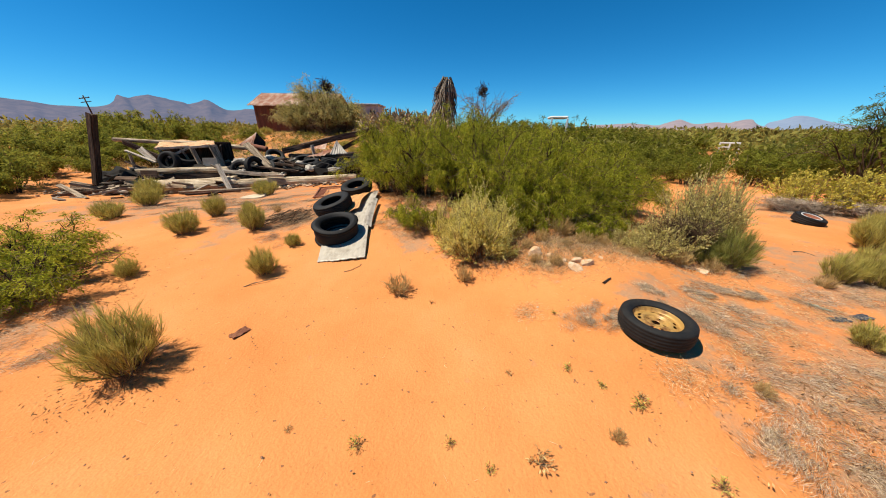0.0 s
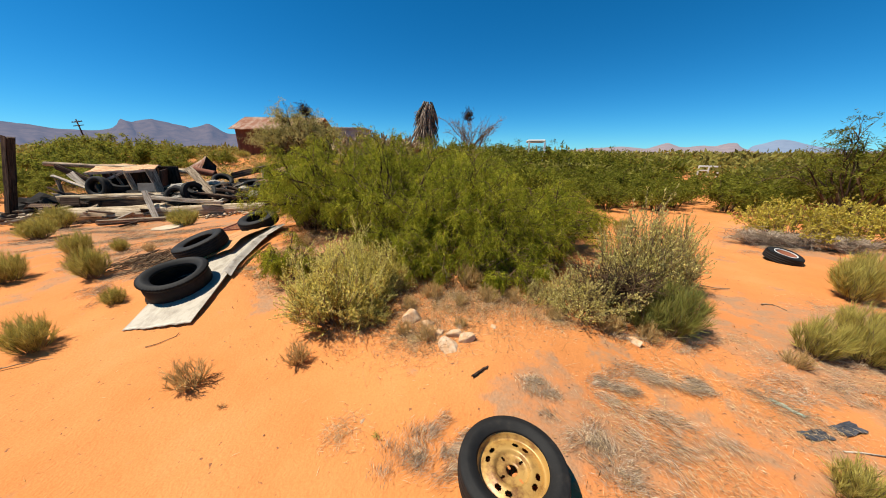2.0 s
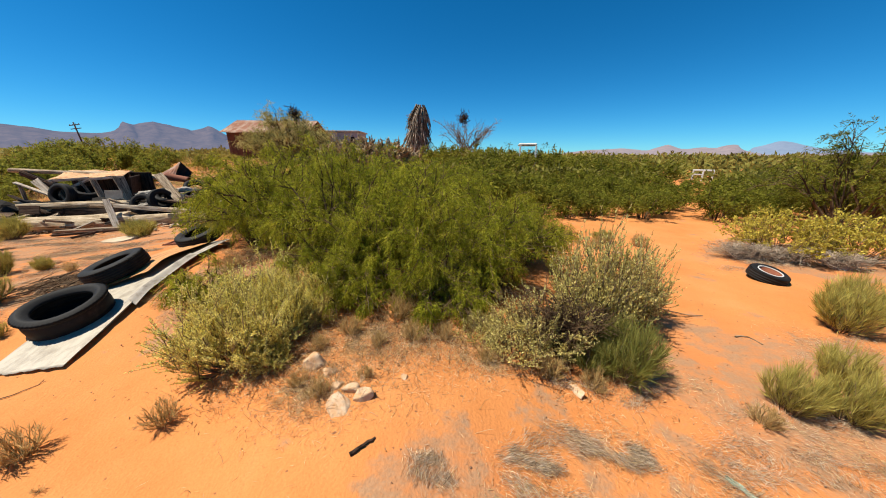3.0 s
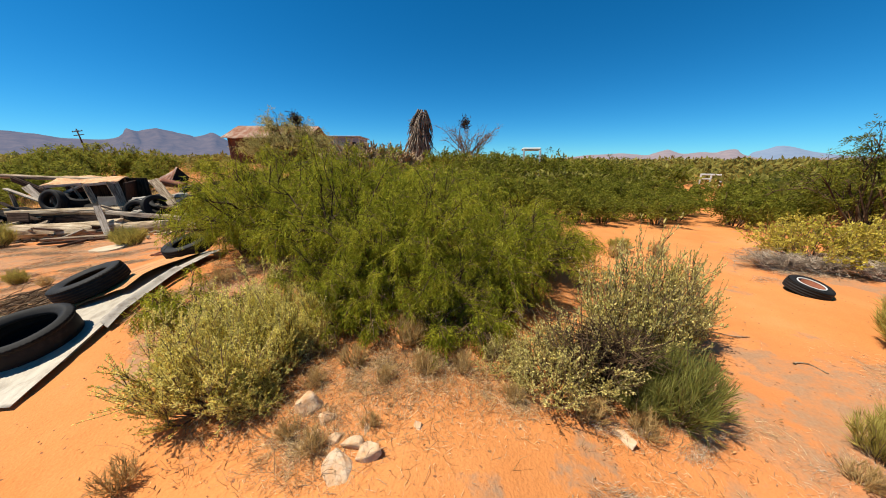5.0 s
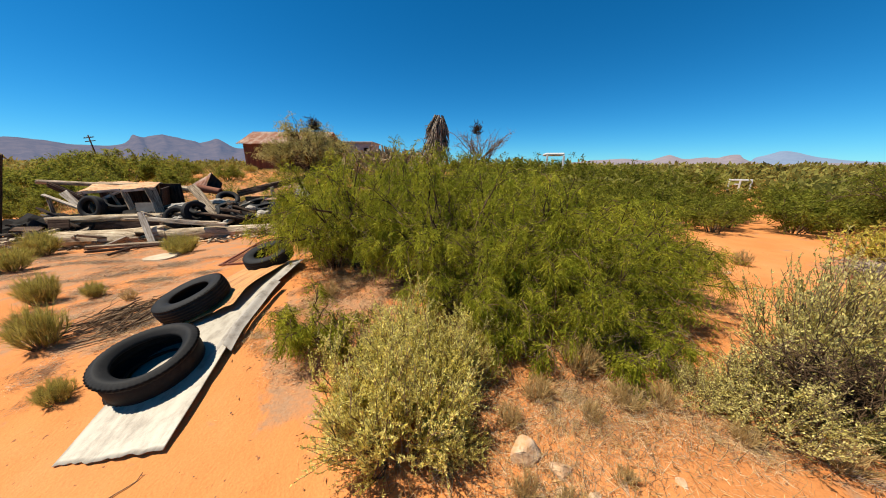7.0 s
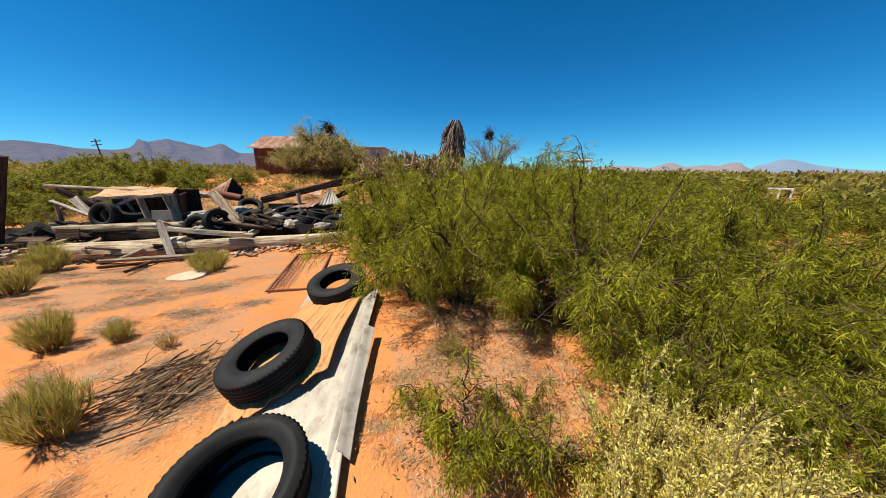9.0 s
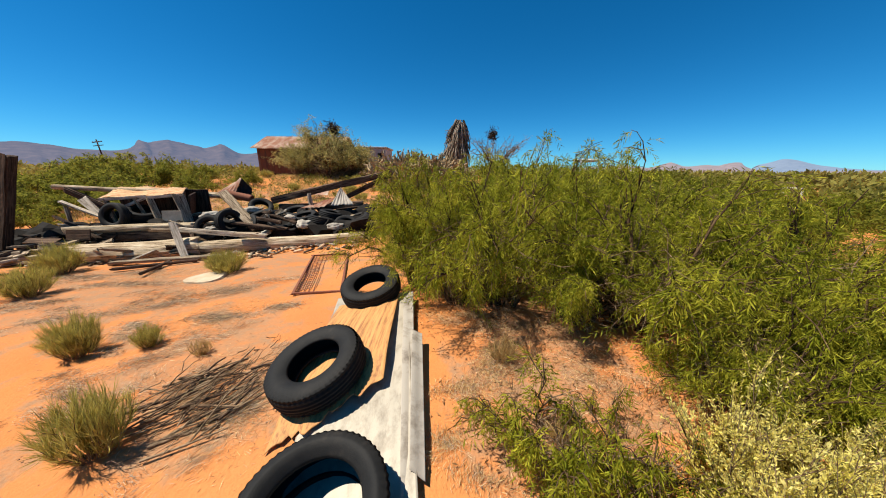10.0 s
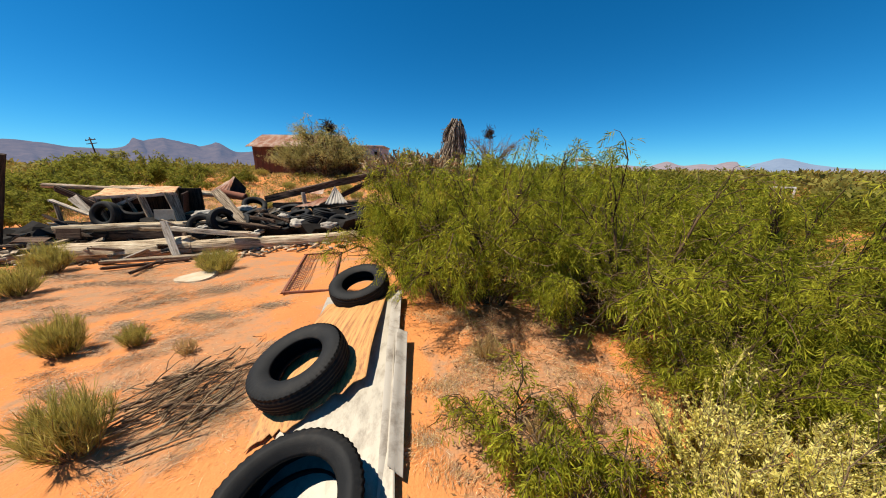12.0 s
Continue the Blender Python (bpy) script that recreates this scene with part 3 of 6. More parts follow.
def spaced(count, xr, yr, gap, seed, keep=lambda x, y: True):
    """Random places in a stretch of the plan, no two nearer than gap."""
    rng, got = np.random.default_rng(seed), []
    for _ in range(count * 40):
        x, y = float(rng.uniform(*xr)), float(rng.uniform(*yr))
        if keep(x, y) and all((x - a) ** 2 + (y - b) ** 2 > gap * gap for a, b in got):
            got.append((x, y))
        if len(got) == count:
            break
    return got


for i, (x, y) in enumerate(spaced(112, (0.2, 18), (8.4, 16), 0.70, 5, lambda x, y: y > 8.9 + 0.35 * math.sin(x * 1.7) and not (11.8 < x < 14.6 and y > 12.4) and abs(x - 1.0 - (y - 1.0) * 0.94) > 0.6)):
    rise = math.exp(-((x - 1.9) / 2.4) ** 2 - ((y - 10) / 2.5) ** 2)
    s = 0.80 + 0.14 * math.sin(i * 2.3) + 0.32 * rise
    plant("scrub_bush", MESQ_FAR[i % 2], ("trunk", "crown"), x, y, s, 53 * i, "dense green desert scrub bush", "shrub", "scrub thicket", 0.05, 0.86 + 0.28 * rise)
for i, (x, y) in enumerate(spaced(16, (1.5, 13), (15.5, 20), 1.7, 6, lambda x, y: abs(x - 6.9) + abs(y - 19) > 1.6)):
    plant("scrub_bush", MESQ_FAR[i % 2], ("trunk", "crown"), x, y, 1.4 + 0.2 * math.sin(i * 1.9), 47 * i, "dense green desert scrub bush", "shrub", "scrub thicket", 0.05, 0.9)
for i, (x, y, s) in enumerate([(11.3, 7.75, 1.85), (12.6, 7.0, 1.9), (13.0, 9.2, 1.45), (13.2, 6.2, 1.5), (14.4, 8.2, 1.7)]):
    plant("mesquite_tree", MESQ_TREE[0], ("trunk", "crown"), x, y, s, 91 * i, "tall dark green mesquite tree beside the thicket", "tree", "mesquite trees", 0.05, 1.0)
for i, (x, y, s) in enumerate([(x, y, s * 0.80) for x, y, s in [(-13.0, 13.6, 1.25), (-14.8, 14.2, 1.5), (-16.6, 14.6, 1.6), (-15.5, 16.8, 1.7), (-18.2, 17.2, 1.75), (-20.4, 18.6, 1.8), (-17.6, 20, 1.7), (-12.4, 16.2, 1.25), (-18.8, 14.2, 1.6), (-13.8, 11.6, 1.05), (-16.4, 11.8, 1.35), (-22.5, 22, 1.9), (-14.6, 19.0, 1.4), (-17.0, 9.4, 1.1), (-19.5, 11.5, 1.5), (-12.0, 19.0, 1.05), (-13.6, 9.9, 0.95), (-12.5, 10.7, 0.85), (-15.0, 8.7, 1.0), (-14.6, 10.4, 1.0), (-12.2, 12.4, 0.95), (-13.6, 12.9, 1.15), (-11.4, 14.4, 0.85), (-15.2, 12.6, 1.3), (-11.6, 7.7, 1.15), (-10.9, 6.7, 0.8), (-12.8, 8.2, 1.4), (-12.2, 6.4, 1.0)]]):
    plant("mesquite_tree", MESQ_LEFT[i % 2], ("trunk", "crown"), x, y, s, 67 * i, "bright green mesquite tree behind the collapsed ruin", "tree", "mesquite behind the ruin", 0.05, 0.95)

SALT = [shrub_meshes(s, 0.43, 0.68, 74, 11, 34, 0.019, 0.0062, SALTLEAF, 0.28, True) for s in (31, 32)]
GREY = [shrub_meshes(s, 0.45, 0.72, 85, 9, 17, 0.019, 0.0090, GREYLEAF, 0.35, True) for s in (33, 34)]
YELL = shrub_meshes(35, 0.9, 0.8, 110, 8, 9, 0.042, 0.021, YELLOWLEAF, 0.4)
for i, (x, y, s, q) in enumerate([(0.36, 3.0, 0.95, 1.04), (0.55, 3.25, 0.8, 1.0), (0.16, 3.2, 0.85, 1.0), (0.38, 3.5, 0.85, 1.08), (0.70, 3.46, 0.7, 1.0), (0.62, 2.95, 0.5, 0.9)]):
    plant("saltbush", SALT[i % 2], ("trunk", "crown"), x, y, s, 40 * i, "pale yellow-green saltbush at the foot of the dune", "shrub", "saltbush", 0.02, q)
for i, (x, y, s, q) in enumerate([(2.50, 3.16, 0.85, 0.85), (2.84, 3.3, 0.9, 0.95), (3.22, 3.55, 1.0, 1.6), (3.52, 3.62, 0.88, 1.65), (2.2, 3.3, 0.55, 0.7), (3.78, 3.8, 0.8, 1.5)]):
    plant("greasewood_shrub", GREY[i % 2], ("trunk", "crown"), x, y, s, 51 * i, "grey-green small-leaved shrub with dead lower twigs", "shrub", "grey shrubs", 0.02, q)
for i, (x, y, s) in enumerate([(7.85, 6.05, 1.05), (8.8, 5.75, 1.05), (9.6, 5.2, 1.0)]):
    plant("yellow_bush", YELL, ("trunk", "crown"), x, y, s, 83 * i, "yellow-green leafy bush with grey bare stems below", "shrub", "yellow bushes", 0.02, 1.0)

BROOMS = [broom_meshes(s, 0.25, 0.40, 85, 62, BROOM, 0.0021, 0.25) for s in (41, 42, 43)]
BROOM_G = broom_meshes(44, 0.30, 0.50, 90, 65, BROOMDARK, 0.0023, 0.26)
GRASS = broom_meshes(45, 0.13, 0.20, 40, 24, DRYGRASS, 0.0020, 0.34, DRYGRASS)
for i, (x, y, s, q) in enumerate([
        (-3.80, 4.66, 0.74, 1.35), (-2.62, 3.80, 0.76, 1.3), (-3.28, 4.72, 0.42, 1.1), (-4.33, 6.98, 1.25, 0.72), (-7.49, 7.3, 1.35, 0.85), (-6.47, 6.2, 1.2, 0.8),
        (-3.64, 3.82, 0.9, 0.9), (-1.83, 3.27, 0.42, 0.95), (-1.88, 2.70, 0.62, 1.1), (-5.9, 4.9, 1.0, 0.75), (-2.08, 1.44, 1.05, 0.95), (-3.28, 2.66, 0.45, 1.1),
        (4.20, 2.72, 0.70, 1.35), (4.5, 2.64, 0.75, 1.35), (3.18, 1.70, 0.62, 0.95), (5.82, 3.65, 1.1, 1.2), (6.3, 3.95, 1.1, 1.15), (4.85, 2.95, 0.7, 1.3), (-8.1, 7.9, 1.1, 0.9), (5.0, 6.6, 0.9, 0.8)]):
    q = q * 1.22 if x < 0 and q < 1.2 else q
    plant("broom_bush", BROOMS[i % 3], ("dead_base", "foliage"), x, y, s, 61 * i, "rounded olive-green broom bush growing from the sand", "bush", "broom bushes", 0.01, q)
for i, (x, y, s, q) in enumerate([(3.24, 3.0, 0.9, 1.15), (3.0, 3.04, 0.65, 0.95)]):
    plant("broom_bush", BROOM_G, ("dead_base", "foliage"), x, y, s, 45 * i, "soft dark green broom bush beside grey shrubs", "bush", "broom bushes", 0.01, q)
for i, (x, y, s) in enumerate([(-0.42, 2.37, 1.1), (0.20, 2.55, 0.9), (-2.69, 4.53, 0.7), (1.9, 1.25, 0.5), (2.3, 0.9, 0.5), (0.9, 1.0, 0.4), (0.95, 3.05, 0.7), (1.15, 3.2, 0.9), (1.4, 3.05, 0.6), (1.65, 3.15, 0.9), (0.95, 2.72, 0.6), (1.12, 2.62, 0.7), (1.38, 2.72, 0.5), (1.9, 3.2, 0.8), (2.2, 3.0, 0.7), (0.85, 3.4, 1.2), (1.5, 3.45, 1.3), (2.65, 2.92, 1.0), (2.95, 2.85, 0.9), (-0.3, 3.75, 0.8), (-0.5, 4.3, 0.9), (3.9, 2.6, 0.8), (4.7, 6.2, 1.3), (5.6, 6.4, 1.4), (7.0, 6.0, 1.5)]):
    plant("dry_grass_tuft", GRASS, ("dead_base", "foliage"), x, y, s, 73 * i, "small tuft of dry straw-coloured grass", "grass", "dry grass tufts", 0.005)
BIGLEFT = mesquite_meshes(51, 0.75, 0.75, 22, 10, 6, 8, 0.040, 0.0095, MESQUITE, 0.10)
for i, (x, y, s) in enumerate([(-3.75, 2.3, 0.95), (-4.5, 2.9, 1.0), (-5.2, 2.2, 1.0)]):
    plant("creosote_bush", BIGLEFT, ("trunk", "crown", "brushwood"), x, y, s, 70 * i, "open green creosote bush with dead twigs beneath", "shrub", "creosote bushes", 0.03, 0.85)


def build_dead_brush(x, y, mat=BARK, size=1.0):
    """A dark tangle of dead twigs lodged between the grey shrubs."""
    rng = np.random.default_rng(57)
    n = 150
    st = rng.normal(size=(n, 3)) * [0.05, 0.04, 0] + [0, 0, -0.02]
    en = rng.normal(size=(n, 3)) * [0.20, 0.10, 0.09] + [0, 0, 0.40]
    stem = curve_lines(st, en, rng.normal(size=(n, 3)) * 0.05, 6, rng, 0.03)
    p, d = at_line(stem, rng.uniform(0.45, 1.0, (n, 6)))
    p, d = p.reshape(-1, 3), d.reshape(-1, 3)
    twig = curve_lines(p, p + unit(rng.normal(size=p.shape) * [1, 0.7, 0.3]) * rng.uniform(0.06, 0.20, (len(p), 1)), 0 * p, 4, rng, 0.012)
    wide, high = (1.5 * size, 0.6 * size) if size < 1 else (1, 1)
    ob = thing("dead_brush", pose(x, y, gz(x, y), 0, 0, -15) @ Matrix.Diagonal((wide, 1, high, 1)), "dark tangle of dead twigs among grey-green shrubs" if mat is BARK else "grey tangle of dead twigs below yellow bushes", "dead brush", "dead brush")
    part("brush_base", mesh_np("dead_brush_stems", *tubes(stem, 0.005, 0.002, 4), mat, smooth=True), None, ob)
    part("brushwood", mesh_np("dead_brush_twigs", *tubes(twig, 0.003, 0.0012, 3), mat, smooth=True), None, ob)


build_dead_brush(2.86, 3.16)
for bx, by, bs in ((6.95, 5.75, 0.9), (7.45, 5.6, 0.8), (8.0, 5.35, 0.85)):
    build_dead_brush(bx, by, GREYTWIG, bs)


def build_far_scrub():
    """Uncountable low scrub out to the horizon."""
    rng = np.random.default_rng(3)
    Vs, Fs, n = [], [], 0

    def clumps(count, xr, yr, size, leaf, per, keep=None):
        nonlocal n
        x, y = rng.uniform(*xr, count), rng.uniform(*yr, count)
        if keep is not None:
            k = keep(x, y)
            x, y = x[k], y[k]
        c = np.stack([x, y, ground_z(x, y)], -1)
        s = size * rng.uniform(0.6, 1.3, len(x))
        d = unit(rng.normal(size=(len(x), per, 3))) * [1, 1, 0.62]
        d[..., 2] = np.abs(d[..., 2])
        p = c[:, None] + d * s[:, None, None] * rng.uniform(0.75, 1.15, (len(x), per, 1))
        way = d + rng.normal(size=d.shape) * 0.6
        V, F = leaves(p.reshape(-1, 3), way.reshape(-1, 3), np.repeat(s, per) * leaf, np.repeat(s, per) * leaf * 0.42, rng)
        Vs.append(V)
        Fs.append(F + n)
        n += len(V)

    gap = lambda x, y: ~((x < 1) & (x > -15 - (y - 14)) & (y < 30) & (y > 6)) & (np.abs(x + 13) + np.abs(y - 30) > 7)  # noqa: E731
    clumps(380, (2, 45), (14, 45), 1.45, 0.21, 110, lambda x, y: gap(x, y) & ((np.abs(x - 1 - (y - 1) * 0.94) > 1.3) | (y > 18)))
    clumps(220, (14, 50), (4, 15), 1.4, 0.21, 100, lambda x, y: np.abs(x - 1 - (y - 1) * 0.94) > 1.3)
    clumps(260, (-60, 2), (26, 60), 1.1, 0.26, 110, gap)
    clumps(90, (-60, -18), (8, 26), 1.3, 0.26, 120)
    clumps(260, (-20, 1), (14.5, 32), 0.42, 0.3, 60, lambda x, y: np.abs(x + 13) + np.abs(y - 30) > 6)
    clumps(900, (-180, 200), (50, 190), 1.8, 0.30, 60)
    clumps(900, (-700, 700), (190, 800), 4.5, 0.5, 40)
    V, F = np.concatenate(Vs), np.concatenate(Fs)
    ob = new("far_scrub", mesh_np("far_scrub", V, F, FARLEAF))
    tagged(ob, "low green desert scrub reaching to the horizon", "scrub", kind="stuff")


build_far_scrub()

# ---------------------------------------------------------------- tyres and wheel
def revolve(profile, segs, name, mats, closed=True, smooth=True, wobble=None):
    """A body of revolution about z from (radius, z) pairs."""
    p = np.array(profile)
    a = np.arange(segs) * 2 * math.pi / segs
    V = np.stack([p[None, :, 0] * np.cos(a)[:, None], p[None, :, 0] * np.sin(a)[:, None], np.broadcast_to(p[None, :, 1], (segs, len(p)))], -1)
    if wobble is not None:
        V = wobble(V)
    k = len(p)
    j = np.arange(k if closed else k - 1)
    i = np.arange(segs)[:, None]
    F = np.stack([i * k + j, ((i + 1) % segs) * k + j, ((i + 1) % segs) * k + (j + 1) % k, i * k + (j + 1) % k], -1)
    return mesh_np(name, V.reshape(-1, 3), F.reshape(-1, 4), mats, smooth=smooth)


def tyre_profile(R, width, inner, grooves=4, cut=0.0045, waist=0.0):
    """Section of a tyre, from the bead over the sidewall and the grooved tread and back inside."""
    w = width / 2
    out = [(inner, -w * 0.62), (inner + 0.008, -w * 0.74), (inner + 0.03, -w * 0.86), (inner + (R - inner) * 0.45, -w * 1.0), (R - 0.045, -w * 0.97), (R - 0.018, -w * 0.86)]
    tread = np.linspace(-0.80, 0.80, grooves * 2 + 2)
    for n in range(0, len(tread) - 1):
        deep = cut if n % 2 else 0.0
        a, b = tread[n] * w, tread[n + 1] * w
        crown = lambda z: R - 0.012 * (z / w) ** 2 - waist * max(0.0, 1 - (z / w / 0.8) ** 2)  # noqa: E731
        out += [(crown(a) - deep, a + 0.001), (crown(b) - deep, b - 0.001)]
    out += [(r, -z) for r, z in out[5::-1]]
    out += [(inner + 0.012, w * 0.52), (inner + (R - inner) * 0.5, w * 0.86), (R - 0.030, w * 0.72), (R - 0.024, 0), (R - 0.030, -w * 0.72), (inner + (R - inner) * 0.5, -w * 0.86), (inner + 0.012, -w * 0.52)]
    return out


def lugged(V):
    """Notched shoulders: every other pair of segments stands back a little."""
    V = V.copy()
    r = np.hypot(V[..., 0], V[..., 1])
    w = np.abs(V[..., 2]).max()
    notch = ((np.arange(len(V)) // 2) % 2 == 0)[:, None] & (np.abs(V[..., 2]) > 0.55 * w) & (r > r.max() - 0.02)
    V[..., :2] *= np.where(notch, 0.986, 1.0)[..., None]
    return V


def sag(V):
    a = np.arctan2(V[..., 1], V[..., 0])
    V = V.copy()
    V[..., 2] += 0.008 * np.sin(2 * a + 0.6)
    V[..., :2] *= (1 + 0.012 * np.sin(2 * a))[..., None]
    return V


def tyre_meshes(R, width, inner, grooves, segs, wobble, waist=0.0):
    """The carcass and the tread band of a tyre."""
    p = tyre_profile(R, width, inner, grooves, waist=waist)
    n = grooves * 4 + 2
    return (revolve(p[5 + n:] + p[:6], segs, "tyre_carcass", RUBBER, closed=False, wobble=wobble), revolve(p[5:7 + n], segs, "tyre_tread", RUBBER, closed=False, wobble=wobble))


BIG_TYRE = tyre_meshes(0.286, 0.25, 0.175, 4, 224, lambda V: sag(lugged(V)), 0.034)
TRUCK_TYRE = tyre_meshes(0.275, 0.165, 0.146, 5, 240, lugged)
PILE_TYRE = tyre_meshes(0.30, 0.185, 0.172, 3, 48, sag)


def tyre(m, meshes, label, group):
    ob = thing("tyre", m, label, "tyre", group)
    part("carcass", meshes[0], None, ob)
    part("tread", meshes[1], None, ob)
    return ob


def rim_disc_mesh(R, segs=160):
    """Pressed steel disc with hand holes in pairs, a centre hole and four bolt holes."""
    rad = [0.028, 0.032, 0.042, 0.050, 0.054, 0.059, 0.063, 0.074, 0.080, 0.086, 0.094, 0.106, 0.112, 0.117, 0.129, 0.134, 0.142, 0.150, 0.158, 0.166, 0.172, 0.177, R]
    zz = [0.006, 0.012, 0.013, 0.013, 0.013, 0.013, 0.013, 0.014, 0.020, 0.032, 0.038, 0.036, 0.034, 0.032, 0.028, 0.026, 0.023, 0.018, 0.014, 0.020, 0.042, 0.056, 0.062]
    a = np.arange(segs) * 2 * math.pi / segs
    V = np.stack([np.outer(np.cos(a), rad), np.outer(np.sin(a), rad), np.broadcast_to(zz, (segs, len(rad)))], -1).reshape(-1, 3)
    k, F = len(rad), []
    off = lambda d, c: abs((d - c + 180) % 360 - 180)  # noqa: E731
    for i in range(segs):
        deg = (i + 0.5) * 360 / segs
        for j in range(k - 1):
            wide = {12: 5.6, 13: 7.4, 14: 5.6}.get(j, 0)
            slot = any(off(deg, c) < wide for b in (45, 135, 225, 315) for c in (b - 13, b + 13))
            bolt = any(off(deg, c) < {3: 4.5, 4: 6.6, 5: 6.6, 6: 4.5}.get(j, 0) for c in (20, 110, 200, 290))
            if not (slot or bolt):
                F.append((i * k + j, ((i + 1) % segs) * k + j, ((i + 1) % segs) * k + j + 1, i * k + j + 1))
    return mesh_np("rim_disc", V, F, RIMPAINT, smooth=True)


def build_wheel(m):
    ob = thing("wheel", m, "black tyre on a gold-painted steel rim lying flat on the sand", "wheel")
    part("tyre", revolve(tyre_profile(0.305, 0.185, 0.196, 4, 0.001), 96, "wheel_tyre", RUBBER), None, ob, "worn black rubber tyre")
    rim = part("rim", rim_disc_mesh(0.187), None, ob, "gold-painted pressed steel rim with rust")
    rim.scale = (1.12, 1.12, 1.0)
    part("rim_barrel", revolve([(0.187, 0.052), (0.176, 0.040), (0.168, 0.0), (0.165, -0.06), (0.187, -0.085)], 72, "rim_barrel", RIMPAINT, closed=False), None, rim)
    return ob


def lying(face, rx, ry, width):
    """The pose of a tyre from the middle of its upper side and its tilt."""
    turn = pose(0, 0, 0, rx, ry, 0)
    return Matrix.Translation(Vector(face) - turn.to_3x3() @ Vector((0, 0, width / 2))) @ turn


build_wheel(pose(1.541, 1.727, gz(1.541, 1.727) + 0.056, 1, 0, 12) @ Matrix.Scale(0.78, 4))
tyre(lying((-1.343, 3.405, 0.365), 14, 1, 0.25), BIG_TYRE, "worn black tyre lying flat on a pale metal sheet", "tyres on the sheets")
tyre(lying((-1.63, 4.09, 0.480), 13, -14, 0.165), TRUCK_TYRE, "black ribbed tyre leaning over a tan rusted sheet", "tyres on the sheets")
tyre(lying((-1.575, 5.16, 0.530), 16, -8, 0.165), TRUCK_TYRE, "black tyre half hidden under mesquite leaves", "tyres on the sheets")
ft = tyre(pose(6.35, 4.85, gz(6.35, 4.85) + 0.085, 14, 3, 10) @ Matrix.Scale(0.72, 4), PILE_TYRE, "old tyre with a reddish wheel rim lying on sand", "far tyres")
part("rim", revolve([(0.176, 0.070), (0.170, 0.075), (0.155, 0.04), (0.10, 0.02), (0.03, 0.02)], 40, "old_rim", REDRUST, closed=False), None, ft, "rust-red rim")
part("bead_ring", revolve([(0.185, 0.075), (0.185, 0.088), (0.168, 0.088), (0.168, 0.075)], 40, "bead_ring", WHITEPAINT), None, ft, "bleached white rim edge")


# ---------------------------------------------------------------- metal sheets under the tyres
def sheet_mesh(name, edge_a, edge_b, waves, depth, lift, mat, rag=0.0, rag_end=0.0, fine=70, cross=0.0):
    """A corrugated sheet laid over the sand between two long edges (each from front to back), lift above it."""
    a0, a1, b0, b1 = (Vector(p) for p in (*edge_a, *edge_b))
    cols, rows = max(18, waves * 6), fine
    V = []
    for r in range(rows + 1):
        t = r / rows
        for c in range(cols + 1):
            u = c / cols
            tt = t
            if rag and r < rows * 0.35:
                cut = rag * (0.5 + 0.5 * noise.noise(Vector((u * 5, 3.3, 0)))) + rag * 0.3 * noise.noise(Vector((u * 17, 7.7, 0)))
                tt = t + max(0, cut) * (1 - t / 0.35)
            p = (a0 * (1 - tt) + a1 * tt) * (1 - u) + (b0 * (1 - tt) + b1 * tt) * u
            z = gz(p.x, p.y) + p.z + lift * (0.3 + 0.7 * min(1.0, t * 5)) + depth * math.sin(u * waves * 2 * math.pi) + cross * math.sin(t * 9 + u * 2) + 0.012 * noise.noise(Vector((p.x * 2.3, p.y * 2.3, 1)))
            V.append((p.x, p.y, z))
    k = cols + 1
    i = np.arange(rows)[:, None] * k + np.arange(cols)[None]
    F = np.stack([i, i + 1, i + k + 1, i + k], -1).reshape(-1, 4)
    return mesh_np(name, V, F, mat, smooth=True)


def sheet(name, label, group, me, thick=0.0025):
    ob = new(name, me)
    so = ob.modifiers.new("thickness", "SOLIDIFY")
    so.thickness = thick
    return tagged(ob, label, "metal sheet", group)


sheet("corrugated_sheet", "long pale grey corrugated metal sheet on the sand", "sheets under the tyres",
      sheet_mesh("pale_sheet", ((-1.40, 2.88, 0), (-1.95, 5.35, 0)), ((-0.88, 2.94, 0.02), (-1.25, 5.25, 0.06)), 9, 0.0007, 0.026, ZINC, rag=0.012))
sheet("tan_sheet", "tan rusted metal sheet with a torn edge", "sheets under the tyres",
      sheet_mesh("tan_sheet", ((-1.72, 3.66, 0.0), (-1.83, 5.06, 0.02)), ((-1.21, 3.97, 0.11), (-1.30, 5.14, 0.05)), 4, 0.0045, 0.05, TANSHEET, rag=0.10, fine=140))
sheet("metal_strip", "narrow pale metal strip propped along the sheets", "sheets under the tyres",
      sheet_mesh("strip", ((-1.02, 3.30, 0.03), (-1.27, 5.25, 0.06)), ((-0.96, 3.30, 0.01), (-1.18, 5.25, 0.06)), 1, 0.002, 0.03, PALESHEET, fine=40))
sheet("metal_strip", "narrow pale metal strip propped along the sheets", "sheets under the tyres",
      sheet_mesh("strip", ((-1.02, 3.62, 0.06), (-1.10, 4.46, 0.08)), ((-0.95, 3.60, 0.02), (-1.03, 4.46, 0.05)), 1, 0.002, 0.04, PALESHEET, fine=40))


